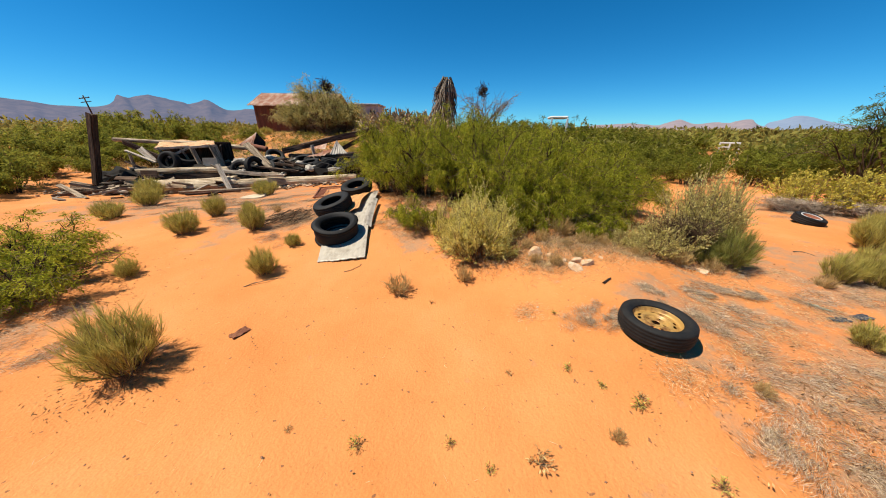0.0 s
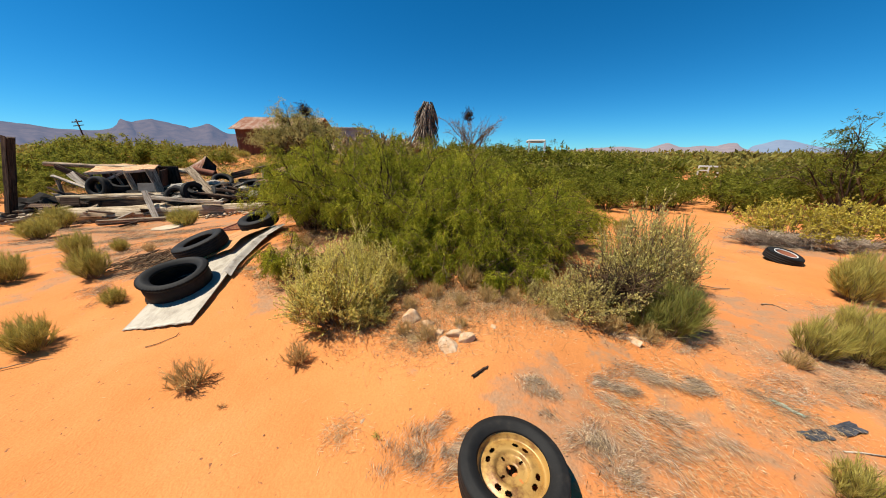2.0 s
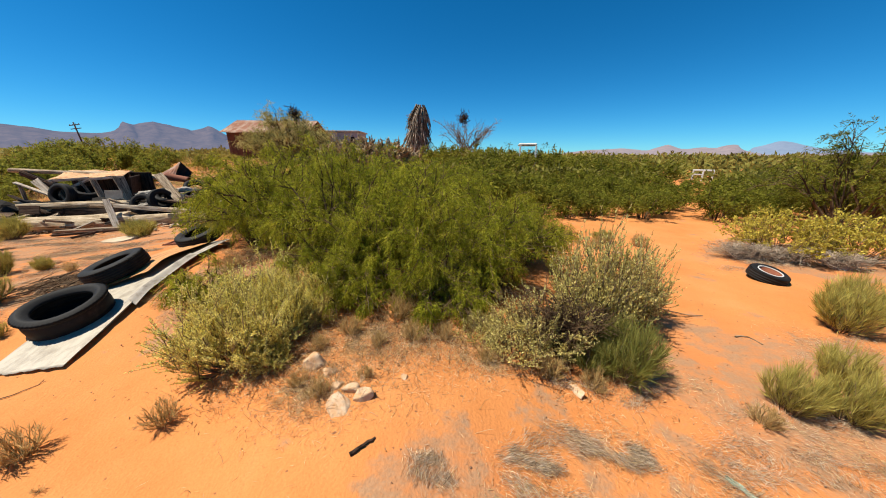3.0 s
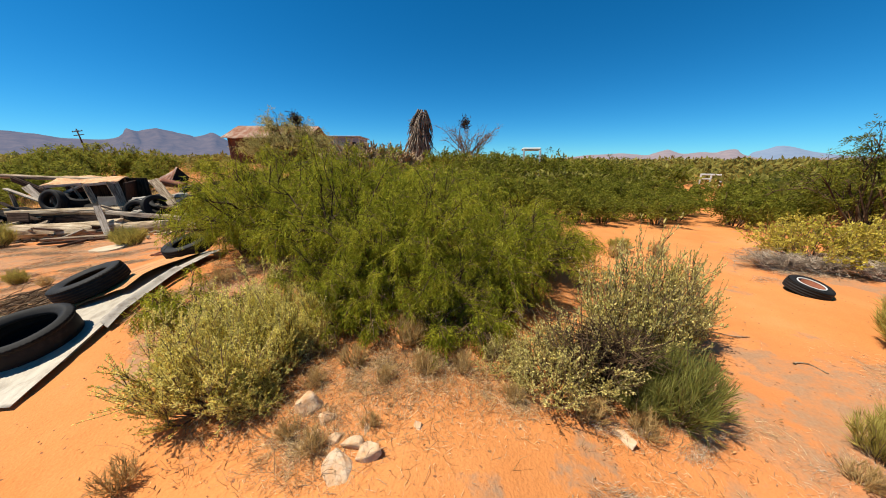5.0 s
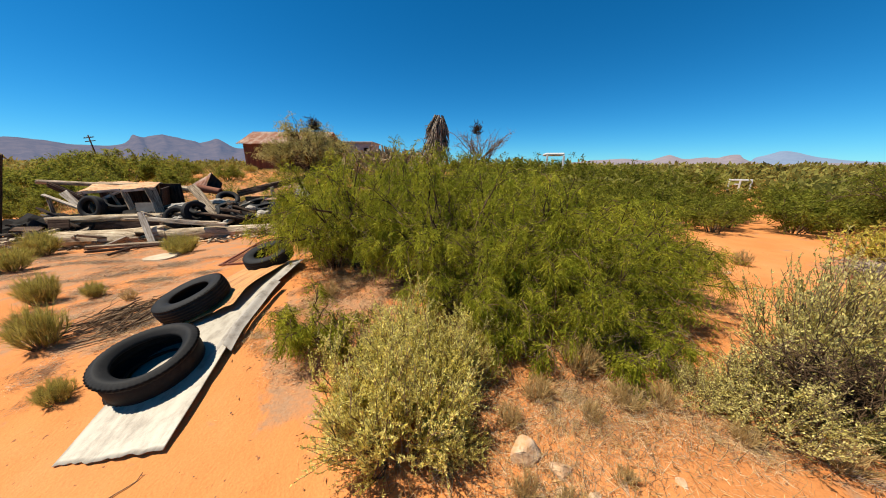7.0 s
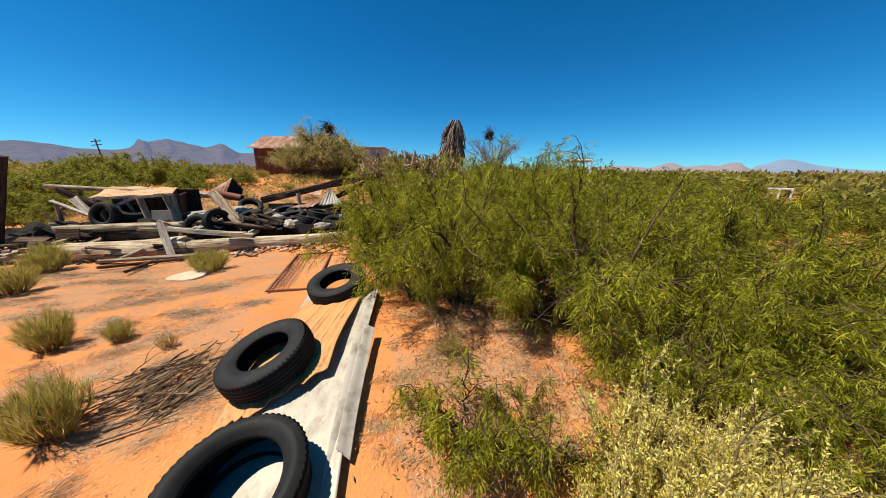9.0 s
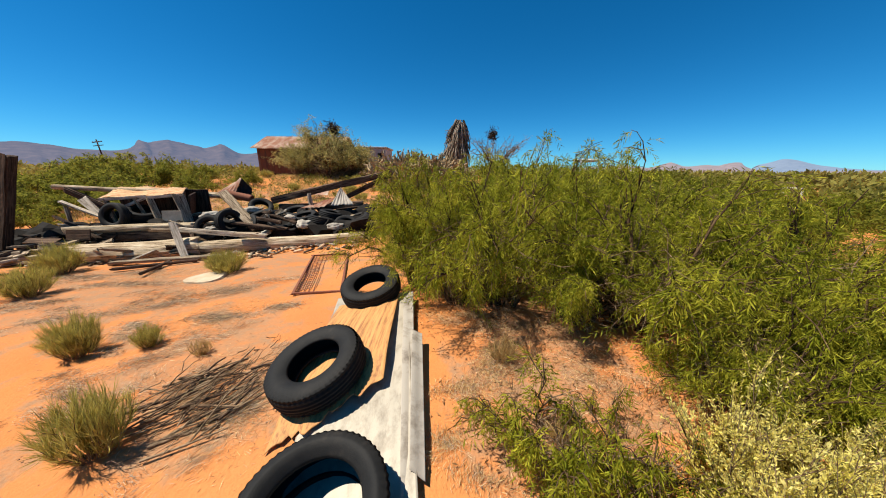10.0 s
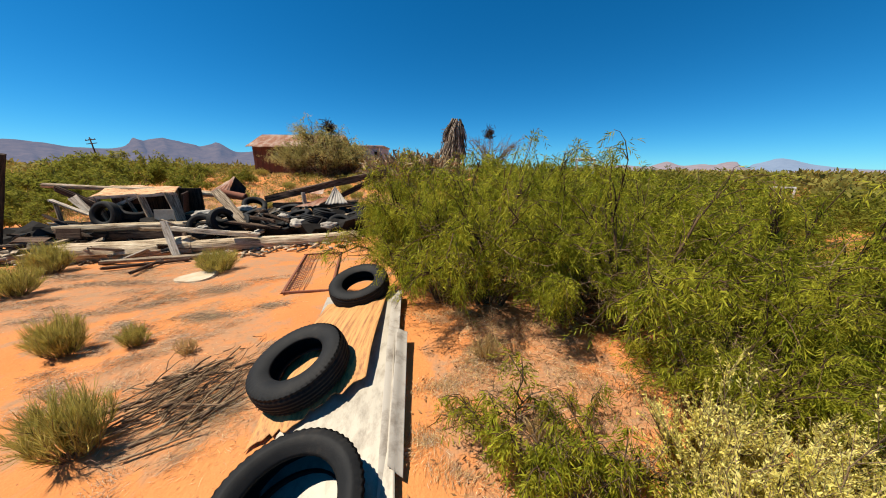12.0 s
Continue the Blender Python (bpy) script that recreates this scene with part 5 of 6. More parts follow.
# ---------------------------------------------------------------- collapsed ruin
def timber(a, b, wide, high, mat, label, name="beam", roll=0.0, wear=0.08, group="ruin timbers", cuts=10):
    ob = part(name, rough_beam_bm((Vector(b) - Vector(a)).length, wide, high, RNG, wear, cuts), mat)
    ob.matrix_world = between(a, b, roll)
    return tagged(ob, label, name.replace("_", " "), group)


OLD = "weathered grey timber beam lying on the ruin"
def log(a, b, r, mat, label, name="log", wear=0.14):
    ob = part(name, rough_log_bm((Vector(b) - Vector(a)).length, r, RNG, wear=wear), mat)
    ob.matrix_world = between(a, b)
    return tagged(ob, label, name, "ruin logs")


log((-8.1, 7.95, -0.13), (-6.05, 8.50, -0.06), 0.20, LOGWOOD, "broad bleached grey log lying on sand")
log((-6.45, 8.38, -0.13), (-2.85, 9.32, -0.02), 0.135, LOGWOOD, "long split grey log lying on sand")
log((-9.1, 8.72, 0.20), (-6.75, 9.34, 0.24), 0.085, LOGWOOD, "grey log lying across the ruin")
log((-10.9, 10.1, 1.03), (-8.6, 10.6, 0.93), 0.06, GREYWOOD, "long grey pole resting on the ruin", "pole")
log((-8.75, 11.15, 0.86), (-6.9, 11.40, 0.68), 0.085, LOGWOOD, "brown-grey log at the back of the ruin")
timber((-6.36, 8.34, 0.46), (-5.98, 8.05, -0.16), 0.115, 0.05, PALEWOOD, "short bleached plank propped on a log", "plank")
timber((-6.62, 8.74, 0.24), (-4.80, 8.80, 0.10), 0.10, 0.10, PALEWOOD, "bleached squared lumber lying across logs", "plank")
timber((-9.0, 8.9, 0.02), (-6.6, 9.3, 0.05), 0.30, 0.20, BROWNWOOD, "dark timber beam under the ruin")
timber((-8.9, 8.35, -0.15), (-7.6, 8.6, -0.12), 0.22, 0.16, GREYWOOD, OLD)
timber((-10.6, 10.12, 0.96), (-9.75, 10.25, 0.48), 0.17, 0.15, BROWNWOOD, "dark leaning brace of the ruin", "brace")
timber((-9.95, 9.44, 0.74), (-9.25, 9.52, 0.40), 0.10, 0.04, PALEWOOD, "pale thin board leaning on the ruin", "plank")
timber((-9.75, 9.7, 0.80), (-9.35, 9.62, 0.42), 0.18, 0.03, PALEWOOD, "pale broken board leaning on the ruin", "plank", 50)
timber((-9.90, 9.46, 0.62), (-9.86, 9.44, -0.32), 0.08, 0.08, GREYWOOD, "grey upright stub post of the ruin", "stub_post")
timber((-6.56, 10.08, 0.95), (-5.32, 9.30, 0.18), 0.22, 0.05, GREYWOOD, "grey board leaning on the tyre heap", "plank", 25)
timber((-5.80, 10.86, 0.67), (-2.60, 12.05, 1.46), 0.20, 0.18, BROWNWOOD, "long dark beam rising from the ruin", wear=0.09, cuts=18)
timber((-4.1, 11.8, 0.66), (-2.65, 12.1, 1.38), 0.16, 0.14, BROWNWOOD, "dark beam under a longer beam")
timber((-5.6, 10.9, 0.48), (-3.4, 11.5, 0.52), 0.20, 0.18, BROWNWOOD, "dark beam low in the ruin")
timber((-4.64, 10.68, 0.88), (-4.54, 10.6, 0.30), 0.09, 0.07, PALEWOOD, "short pale upright stake in the ruin", "stake")
timber((-5.9, 9.35, 0.30), (-4.6, 9.28, 0.18), 0.16, 0.05, BROWNWOOD, "dark plank across the tyre heap", "plank")
timber((-9.6, 7.75, -0.25), (-8.5, 8.1, -0.24), 0.12, 0.07, PALEWOOD, "pale plank lying on sand", "plank")
timber((-10.4, 8.3, -0.22), (-9.0, 8.5, -0.2), 0.14, 0.10, GREYWOOD, "grey plank lying by the post", "plank")
timber((-10.6, 8.9, -0.1), (-9.3, 8.65, 0.05), 0.12, 0.06, GREYWOOD, "grey plank tilted by the post", "plank")
timber((-5.75, 6.98, -0.12), (-6.06, 7.82, -0.17), 0.05, 0.04, BROWNWOOD, "thin dark stick lying on sand", "branch")
timber((-6.6, 7.3, -0.17), (-5.6, 7.85, -0.16), 0.07, 0.05, BROWNWOOD, "thin dark branch lying on sand", "branch")
timber((-7.1, 7.75, -0.2), (-5.2, 8.15, -0.14), 0.14, 0.05, GREYWOOD, "flat grey board lying on sand", "plank")

post = thing("fence_post", pose(-10.12, 8.36, gz(-10.12, 8.36) - 0.1, -10, 8.8, 0), "tall dark brown timber post standing in sand", "post")
pb = rough_beam_bm(2.30, 0.17, 0.17, RNG, 0.05, 14)
bmesh.ops.rotate(pb, verts=pb.verts, cent=(0, 0, 0), matrix=Matrix.Rotation(radians(90), 3, "Y"))
part("shaft", pb, POSTWOOD, post).location = (0, 0, 1.05)
part("base_block", rough_beam_bm(0.55, 0.16, 0.30, RNG, 0.1, 4), GREYWOOD, post, "grey timber wedged at the foot").location = (-0.25, -0.12, 0.15)


def board_grid(rows, cols, fn, mat, name):
    V = [fn(c / cols, r / rows) for r in range(rows + 1) for c in range(cols + 1)]
    i = np.arange(rows)[:, None] * (cols + 1) + np.arange(cols)[None]
    return mesh_np(name, V, np.stack([i, i + 1, i + cols + 2, i + cols + 1], -1).reshape(-1, 4), mat, smooth=True)


def build_lean_to():
    """The fallen lean-to in the ruin: a rusted sheet roof on leaning studs over a hollow with darkened walls."""
    ob = thing("collapsed_lean_to", pose(-8.6, 10.2, gz(-8.6, 10.2)), "collapsed lean-to with an orange rusted sheet roof", "ruin")
    z0 = gz(-8.6, 10.2)
    P = [Vector(p) - Vector((-8.6, 10.2, z0)) for p in ((-9.0, 9.40, 0.83), (-7.38, 9.80, 0.92), (-8.40, 11.15, 1.0), (-10.0, 10.85, 1.02))]
    me = board_grid(10, 54, lambda u, v: tuple((P[0] * (1 - u) + P[1] * u) * (1 - v) + (P[3] * (1 - u) + P[2] * u) * v + Vector((0, 0, 0.006 * math.sin(u * 18 * 2 * math.pi) + 0.05 * noise.noise(Vector((u * 4, v * 2, 0)))))), ORANGEROOF, "lean_to_roof")
    roof = part("roof_sheet", me, None, ob, "orange rusted corrugated roof sheet")
    roof.modifiers.new("thickness", "SOLIDIFY").thickness = 0.01
    loc = lambda p: Vector(p) - Vector((-8.6, 10.2, z0))  # noqa: E731
    for a, b, w in (((-8.05, 9.66, 0.84), (-7.76, 9.55, 0.10), 0.14), ((-7.48, 9.82, 0.90), (-7.22, 9.70, 0.10), 0.20), ((-8.9, 9.46, 0.80), (-8.75, 9.5, 0.0), 0.10), ((-8.35, 9.60, 0.80), (-8.0, 9.55, 0.1), 0.06), ((-9.8, 10.8, 0.98), (-9.7, 10.8, -0.25), 0.12), ((-8.4, 11.1, 0.96), (-8.4, 11.1, -0.25), 0.12)):
        part("stud", rough_beam_bm((Vector(b) - Vector(a)).length, w, 0.06, RNG, 0.1, 5), GREYWOOD, ob).matrix_basis = between(loc(a), loc(b))
    for a, b in (((-9.0, 9.42, 0.80), (-8.1, 9.62, 0.87)), ((-8.75, 9.52, 0.55), (-8.1, 9.64, 0.84)), ((-8.1, 9.62, 0.84), (-7.4, 9.82, 0.90))):
        part("rafter", rough_beam_bm((Vector(b) - Vector(a)).length, 0.05, 0.07, RNG, 0.08, 5), PALEWOOD, ob).matrix_basis = between(loc(a), loc(b))
    # back and side walls take the darkest timber to paint the hollow's shade
    back = part("back_wall", box_bm(2.2, 0.04, 1.1, 0.005), POSTWOOD, ob, "boarded back wall darkened for the shade of the hollow")
    back.matrix_basis = Matrix.Translation(loc((-8.9, 10.95, 0.40))) @ pose(0, 0, 0, 0, 0, 12)
    pan = part("panel", box_bm(0.42, 0.03, 0.26, 0.004), PLASTERBOARD, ob, "grey board panel")
    pan.matrix_basis = Matrix.Translation(loc((-7.55, 9.62, 0.40))) @ pose(0, 0, 0, -10, 0, 12)
    side = part("side_wall", box_bm(0.04, 1.3, 1.05, 0.005), POSTWOOD, ob, "boarded side wall darkened for the shade of the hollow")
    side.matrix_basis = Matrix.Translation(loc((-7.85, 10.55, 0.35))) @ pose(0, 0, 0, 0, 8, 35)
    pan2 = part("panel", box_bm(0.40, 0.03, 0.22, 0.004), BROWNWOOD, ob, "dark board panel")
    pan2.matrix_basis = Matrix.Translation(loc((-8.55, 8.50, 0.16))) @ pose(0, 0, 0, -14, 2, 14)


build_lean_to()


def loose_sheet(name, corners, waves, mat, label, depth=0.012):
    P = [Vector(p) for p in corners]
    n = (P[1] - P[0]).cross(P[3] - P[0]).normalized()
    me = board_grid(10, max(12, waves * 6), lambda u, v: tuple((P[0] * (1 - u) + P[1] * u) * (1 - v) + (P[3] * (1 - u) + P[2] * u) * v + n * (depth * math.sin(u * waves * 2 * math.pi) + 0.03 * noise.noise(Vector((u * 3, v * 3, P[0].x))))), mat, name)
    ob = new(name, me)
    ob.modifiers.new("thickness", "SOLIDIFY").thickness = 0.006
    return tagged(ob, label, "metal sheet", "loose sheets on the ruin")


loose_sheet("corrugated_sheet", [(-3.98, 10.46, 0.60), (-3.38, 10.56, 0.62), (-3.72, 10.9, 0.90), (-3.86, 11.0, 1.06)], 6, PALESHEET, "bright corrugated sheet leaning on the ruin")
loose_sheet("corrugated_sheet", [(-4.75, 10.35, 0.52), (-4.15, 10.45, 0.56), (-4.05, 11.0, 0.75), (-4.3, 11.0, 0.70)], 5, RUSTROOF, "pale corrugated sheet lying on the ruin")
loose_sheet("bent_sheet", [(-7.45, 11.0, 0.84), (-6.98, 11.1, 0.84), (-6.86, 11.3, 1.28), (-7.2, 11.45, 1.15)], 4, RUSTROOF, "bent rusty sheet standing like a tent")
# this panel is no metal: its black stands for shade under the tent
loose_sheet("bent_sheet", [(-6.98, 11.1, 0.84), (-6.64, 11.3, 0.80), (-6.72, 11.5, 0.95), (-6.86, 11.3, 1.28)], 3, HOLLOWSHADE, "black panel painting the shaded opening of a bent sheet")
loose_sheet("rusty_sheet", [(-7.2, 15.3, gz(-7.2, 15.3) + 0.3), (-6.0, 15.3, gz(-6, 15.3) + 0.25), (-6.1, 15.9, gz(-6.1, 15.9) + 0.45), (-7.0, 15.9, gz(-7, 15.9) + 0.5)], 5, RUSTROOF, "red rusted sheet lying behind the ruin")

drum = thing("rusty_pipe", between((-7.0, 10.80, 0.86), (-6.35, 10.88, 0.72)), "short red rusted iron pipe on the ruin", "pipe")
part("tube", revolve([(0.10, -0.33), (0.105, -0.30), (0.10, -0.28), (0.10, 0.28), (0.105, 0.30), (0.10, 0.33), (0.085, 0.33), (0.085, -0.33)], 24, "pipe", REDRUST), None, drum).rotation_euler = (0, radians(90), 0)

HEAP = [(-8.49, 9.21, 0.46, 78, 5, 0), (-8.25, 9.60, 0.48, 20, 10, 40), (-6.26, 9.11, 0.22, 70, 0, 10), (-5.96, 9.33, 0.32, 82, 10, 70), (-5.93, 10.55, 0.52, 38, 20, 20), (-4.45, 9.93, 0.36, 14, -6, 0), (-3.87, 10.18, 0.40, 10, 8, 60), (-3.39, 9.88, 0.18, 35, 0, 30), (-5.42, 9.72, 0.38, 20, -10, 10), (-4.75, 9.55, 0.10, 8, 4, 0), (-4.1, 9.72, 0.12, 6, -5, 80), (-5.2, 10.2, 0.30, 25, 10, 50), (-4.3, 10.4, 0.20, 5, 5, 0), (-6.5, 10.0, 0.15, 40, 10, 20), (-5.7, 9.9, 0.02, 5, 0, 0), (-7.0, 9.9, 0.1, 60, 0, -20), (-3.6, 10.6, 0.16, 10, 0, 0), (-5.0, 9.75, 0.22, 12, 20, 0), (-4.0, 9.8, 0.30, -14, 10, 0), (-3.2, 10.3, 0.28, 12, -12, 0), (-5.6, 9.5, 0.18, 60, 10, -30), (-6.1, 9.7, 0.38, 30, 20, 0), (-8.8, 9.55, 0.22, 60, 0, 20), (-4.9, 10.4, 0.42, 20, 0, 0)]
for x, y, z, rx, ry, rz in HEAP:
    tyre(pose(x, y, z, rx, ry, rz), PILE_TYRE, "black discarded tyre heaped in the ruin", "tyres in the ruin")


def rag(x, y, z, s, seed):
    bm = bmesh.new()
    bmesh.ops.create_icosphere(bm, subdivisions=4, radius=1)
    for v in bm.verts:
        n = noise.fractal(v.co * 1.3 + Vector((seed * 5, 0, 0)), 1.1, 2.0, 4)
        v.co = Vector((v.co.x * s * (1 + 0.32 * n), v.co.y * s * 0.7 * (1 + 0.32 * n), v.co.z * s * 0.42 * (1 + 0.5 * n)))
    ob = part("rag", bm, CLOTH, smooth=True)
    ob.matrix_world = pose(x, y, z, 0, 0, seed * 40)
    tagged(ob, "crumpled dirty white rag on the tyre heap", "rag", "rags on the ruin")


for i, (x, y, z, s) in enumerate([(-6.50, 9.50, 0.45, 0.20), (-5.86, 10.05, 0.52, 0.20), (-4.28, 9.50, 0.26, 0.24), (-4.64, 9.60, 0.40, 0.15), (-3.55, 9.55, 0.20, 0.20), (-6.2, 9.1, 0.2, 0.14), (-5.0, 9.15, 0.12, 0.13)]):
    rag(x, y, z, s, i + 1)


def build_heap():
    """Broken boards thrown over one another in the ruin, with black lumps for its shaded hollows."""
    rng = np.random.default_rng(73)
    boards = []
    for ln, w, th in ((0.9, 0.12, 0.03), (0.6, 0.09, 0.04), (1.3, 0.10, 0.05), (0.45, 0.16, 0.02), (1.0, 0.07, 0.07)):
        ob = part("board", rough_beam_bm(ln, w, th, rng, 0.12, 5), GREYWOOD)
        boards.append(ob.data)
        bpy.data.objects.remove(ob)
    mats = (PALEWOOD, BROWNWOOD, PALEWOOD, POSTWOOD, BROWNWOOD)
    for i in range(215):
        t = float(rng.uniform(0, 1)) ** 0.8
        if i >= 150:
            x, top = float(rng.uniform(-9.8, -6.0)), 0.10
            y = 7.75 + 0.27 * (x + 10) + float(rng.normal(0, 0.28)) - (0.25 if x > -7 else 0)
        elif i < 50:
            x, y, top = float(rng.uniform(-10.0, -8.3)), float(rng.uniform(8.3, 9.8)), 0.26
        else:
            x, y, top = -9.4 + 6.0 * t, 9.0 + 1.6 * t + float(rng.normal(0, 0.55)), 0.55
        me = boards[i % 5]
        if i % 2:
            me = me.copy()
            me.materials[0] = mats[(i // 2) % 5]
        ob = new("board", me)
        ob.matrix_world = pose(x, y, gz(x, y) + 0.06 + float(rng.uniform(0, top)), 0, 0, 0) @ pose(0, 0, 0, float(rng.normal(0, 20)), float(rng.normal(0, 14)), float(rng.normal(12, 40)))
        tagged(ob, "broken weathered board in the heap of the ruin", "board", "broken boards")
    # near-black lumps added where the gaps of the heap lie in shade
    for i in range(26):
        x = -9.9 + 7.0 * i / 25
        y = 9.35 + 1.1 * i / 25 + float(rng.normal(0, 0.25))
        bm = bmesh.new()
        bmesh.ops.create_icosphere(bm, subdivisions=3, radius=1)
        for v in bm.verts:
            n = noise.fractal(v.co * 1.6 + Vector((i * 7, 0, 0)), 0.8, 2.2, 4)
            v.co = Vector((v.co.x * 0.62 * (1 + 0.5 * n), v.co.y * 0.55 * (1 + 0.5 * n), v.co.z * 0.38 * (1 + 0.7 * n)))
        ob = part("tar_paper", bm, HOLLOWSHADE)
        ob.matrix_world = pose(x, y, gz(x, y) + 0.18, 0, 0, i * 50)
        tagged(ob, "black lump added for the shaded hollows of the ruin", "tar paper", "black scraps")


build_heap()


def build_rubble():
    """Splinters, chips and blocks round the ruin."""
    rng = np.random.default_rng(71)
    k = 620
    t = rng.uniform(0, 1, k)
    x, y = -10.6 + 7.6 * t + rng.normal(0, 0.3, k), 8.15 + 1.2 * t + rng.normal(0, 0.5, k)
    s = np.stack([rng.uniform(0.04, 0.30, k), rng.uniform(0.02, 0.06, k), rng.uniform(0.01, 0.04, k)], -1)
    cube = np.array([(a, b, c) for a in (-1, 1) for b in (-1, 1) for c in (-1, 1)], float) / 2
    quad = np.array([(0, 1, 3, 2), (4, 6, 7, 5), (0, 4, 5, 1), (2, 3, 7, 6), (0, 2, 6, 4), (1, 5, 7, 3)])
    a = rng.uniform(0, math.pi, k)
    v = cube[None] * s[:, None] + rng.normal(size=(k, 8, 3)) * 0.006
    R = np.stack([v[..., 0] * np.cos(a)[:, None] - v[..., 1] * np.sin(a)[:, None], v[..., 0] * np.sin(a)[:, None] + v[..., 1] * np.cos(a)[:, None], v[..., 2] + v[..., 0] * rng.normal(0, 0.2, (k, 1))], -1)
    V = R + np.stack([x, y, ground_z(x, y) + 0.03], -1)[:, None]
    F = (quad[None] + 8 * np.arange(k)[:, None, None]).reshape(-1, 4)
    ob = new("rubble", mesh_np("rubble", V.reshape(-1, 3), F, [GREYWOOD, PALEWOOD, BROWNWOOD, STONE], np.repeat(rng.integers(0, 4, k), 6)))
    tagged(ob, "splintered wood and rubble round the ruin", "rubble", kind="stuff")


build_rubble()


# ---------------------------------------------------------------- shed, trees and things beyond
def build_shed():
    x0, x1, y0, y1 = -17.1, -10.2, 28.6, 33.2
    z0 = 1.12
    ob = thing("shed", pose(x0, y0, z0), "rust-brown metal shed with a rusted corrugated gable roof", "shed")
    W, D, H, RISE = x1 - x0, y1 - y0, 2.35, 1.05
    wall = lambda n, sx, sy, sz, c: part(n, box_bm(sx, sy, sz, 0.01, c), RUSTWALL, ob)  # noqa: E731
    # front wall round a window opening
    wall("front_wall", 1.55, 0.10, H, (0.775, 0, H / 2))
    wall("front_wall", 0.75, 0.10, 1.25, (1.925, 0, 0.625))
    wall("front_wall", 0.75, 0.10, 0.45, (1.925, 0, H - 0.225))
    wall("front_wall", W - 2.3, 0.10, H, (2.3 + (W - 2.3) / 2, 0, H / 2))
    wall("back_wall", W, 0.10, H, (W / 2, D, H / 2))
    for x in (0.0, W):
        bm = bmesh.new()
        vs = [bm.verts.new(p) for p in ((x - 0.05, 0.05, 0), (x - 0.05, D - 0.05, 0), (x - 0.05, D - 0.05, H), (x - 0.05, D / 2, H + RISE - 0.02), (x - 0.05, 0.05, H))]
        f = bm.faces.new(vs)
        ex = bmesh.ops.extrude_face_region(bm, geom=[f])
        bmesh.ops.translate(bm, verts=[v for v in ex["geom"] if isinstance(v, bmesh.types.BMVert)], vec=(0.10, 0, 0))
        part("gable_wall", bm, RUSTWALL, ob)
    for i in range(14):
        part("batten", box_bm(0.05, 0.03, H - 0.1, 0, (0.2 + i * 0.5, -0.065, H / 2)), RUSTWALL, ob)
    part("floor_sill", box_bm(W, 0.2, 0.25, 0.01, (W / 2, -0.02, 0.02)), POSTWOOD, ob, "dark timber sill")
    win = part("window_frame", box_bm(0.85, 0.06, 0.06, 0.005, (1.925, -0.06, 1.24)), PALEWOOD, ob, "pale window sill")
    part("pane", box_bm(0.30, 0.02, 0.5, 0, (2.1, 0.0, 1.55)), PLASTERBOARD, win)
    for sgn in (0, 1):
        ya, yb = (-0.45, D / 2) if not sgn else (D + 0.45, D / 2)
        za, zb = H - 0.18, H + RISE
        me = board_grid(8, 240, lambda u, v: (-0.35 + u * (W + 0.7), ya + (yb - ya) * v, za + (zb - za) * v + 0.03 * math.sin(u * 40 * 2 * math.pi) + 0.03 + 0.05 * noise.noise(Vector((u * 9, v * 2, sgn)))), RUSTROOF, "roof_slope")
        part("roof_sheet", me, None, ob, "rust-streaked corrugated roof").modifiers.new("thickness", "SOLIDIFY").thickness = 0.015
    ann = thing("block_building", pose(-9.6, 35.0, 1.15), "pale grey block building behind the shed", "building")
    part("wall", box_bm(4.6, 0.2, 2.75, 0.02, (0, 0, 1.37)), CINDER, ann)
    part("side_wall", box_bm(0.2, 3.6, 2.75, 0.02, (2.2, 1.9, 1.37)), CINDER, ann)
    part("side_wall", box_bm(0.2, 3.6, 2.75, 0.02, (-2.2, 1.9, 1.37)), CINDER, ann)
    part("roof", box_bm(4.9, 4.2, 0.14, 0.02, (0, 1.8, 2.82)), CINDER, ann)
    # near-black box on the wall paints the shaded window opening
    part("window", box_bm(0.5, 0.05, 0.5, 0.01, (1.7, -0.12, 2.0)), HOLLOWSHADE, ann)


build_shed()
TREE = mesquite_meshes(81, 1.0, 1.25, 46, 14, 6, 5, 0.036, 0.012, TREELEAF, 0.30, 0.1)
plant("palo_verde_tree", TREE, ("trunk", "crown", "brushwood"), -9.0, 23.4, 3.25, 20, "grey-green open tree in front of the rusty shed", "tree", "trees by the shed", 0.1, 1.08)
plant("palo_verde_tree", TREE, ("trunk", "crown", "brushwood"), -10.9, 24.0, 2.4, 140, "grey-green open tree in front of the rusty shed", "tree", "trees by the shed", 0.1, 0.95)
plant("palo_verde_tree", TREE, ("trunk", "crown", "brushwood"), -7.6, 23.8, 2.3, 250, "grey-green open tree in front of the rusty shed", "tree", "trees by the shed", 0.1, 1.0)


def build_nest(x, y, z, r, seed):
    rng = np.random.default_rng(seed)
    c = rng.normal(size=(220, 3)) * r * [0.6, 0.6, 0.75]
    d = unit(rng.normal(size=(220, 3))) * r * 0.5
    V, F = tubes(np.stack([c - d, c, c + d], 1), r * 0.07, r * 0.04, 3)
    ob = new("bird_nest", mesh_np("bird_nest", V + [x, y, z], F, POSTWOOD))
    tagged(ob, "dark twig nest high in the branches", "nest", "nests")


build_nest(-8.6, 23.7, 4.25, 0.32, 5)


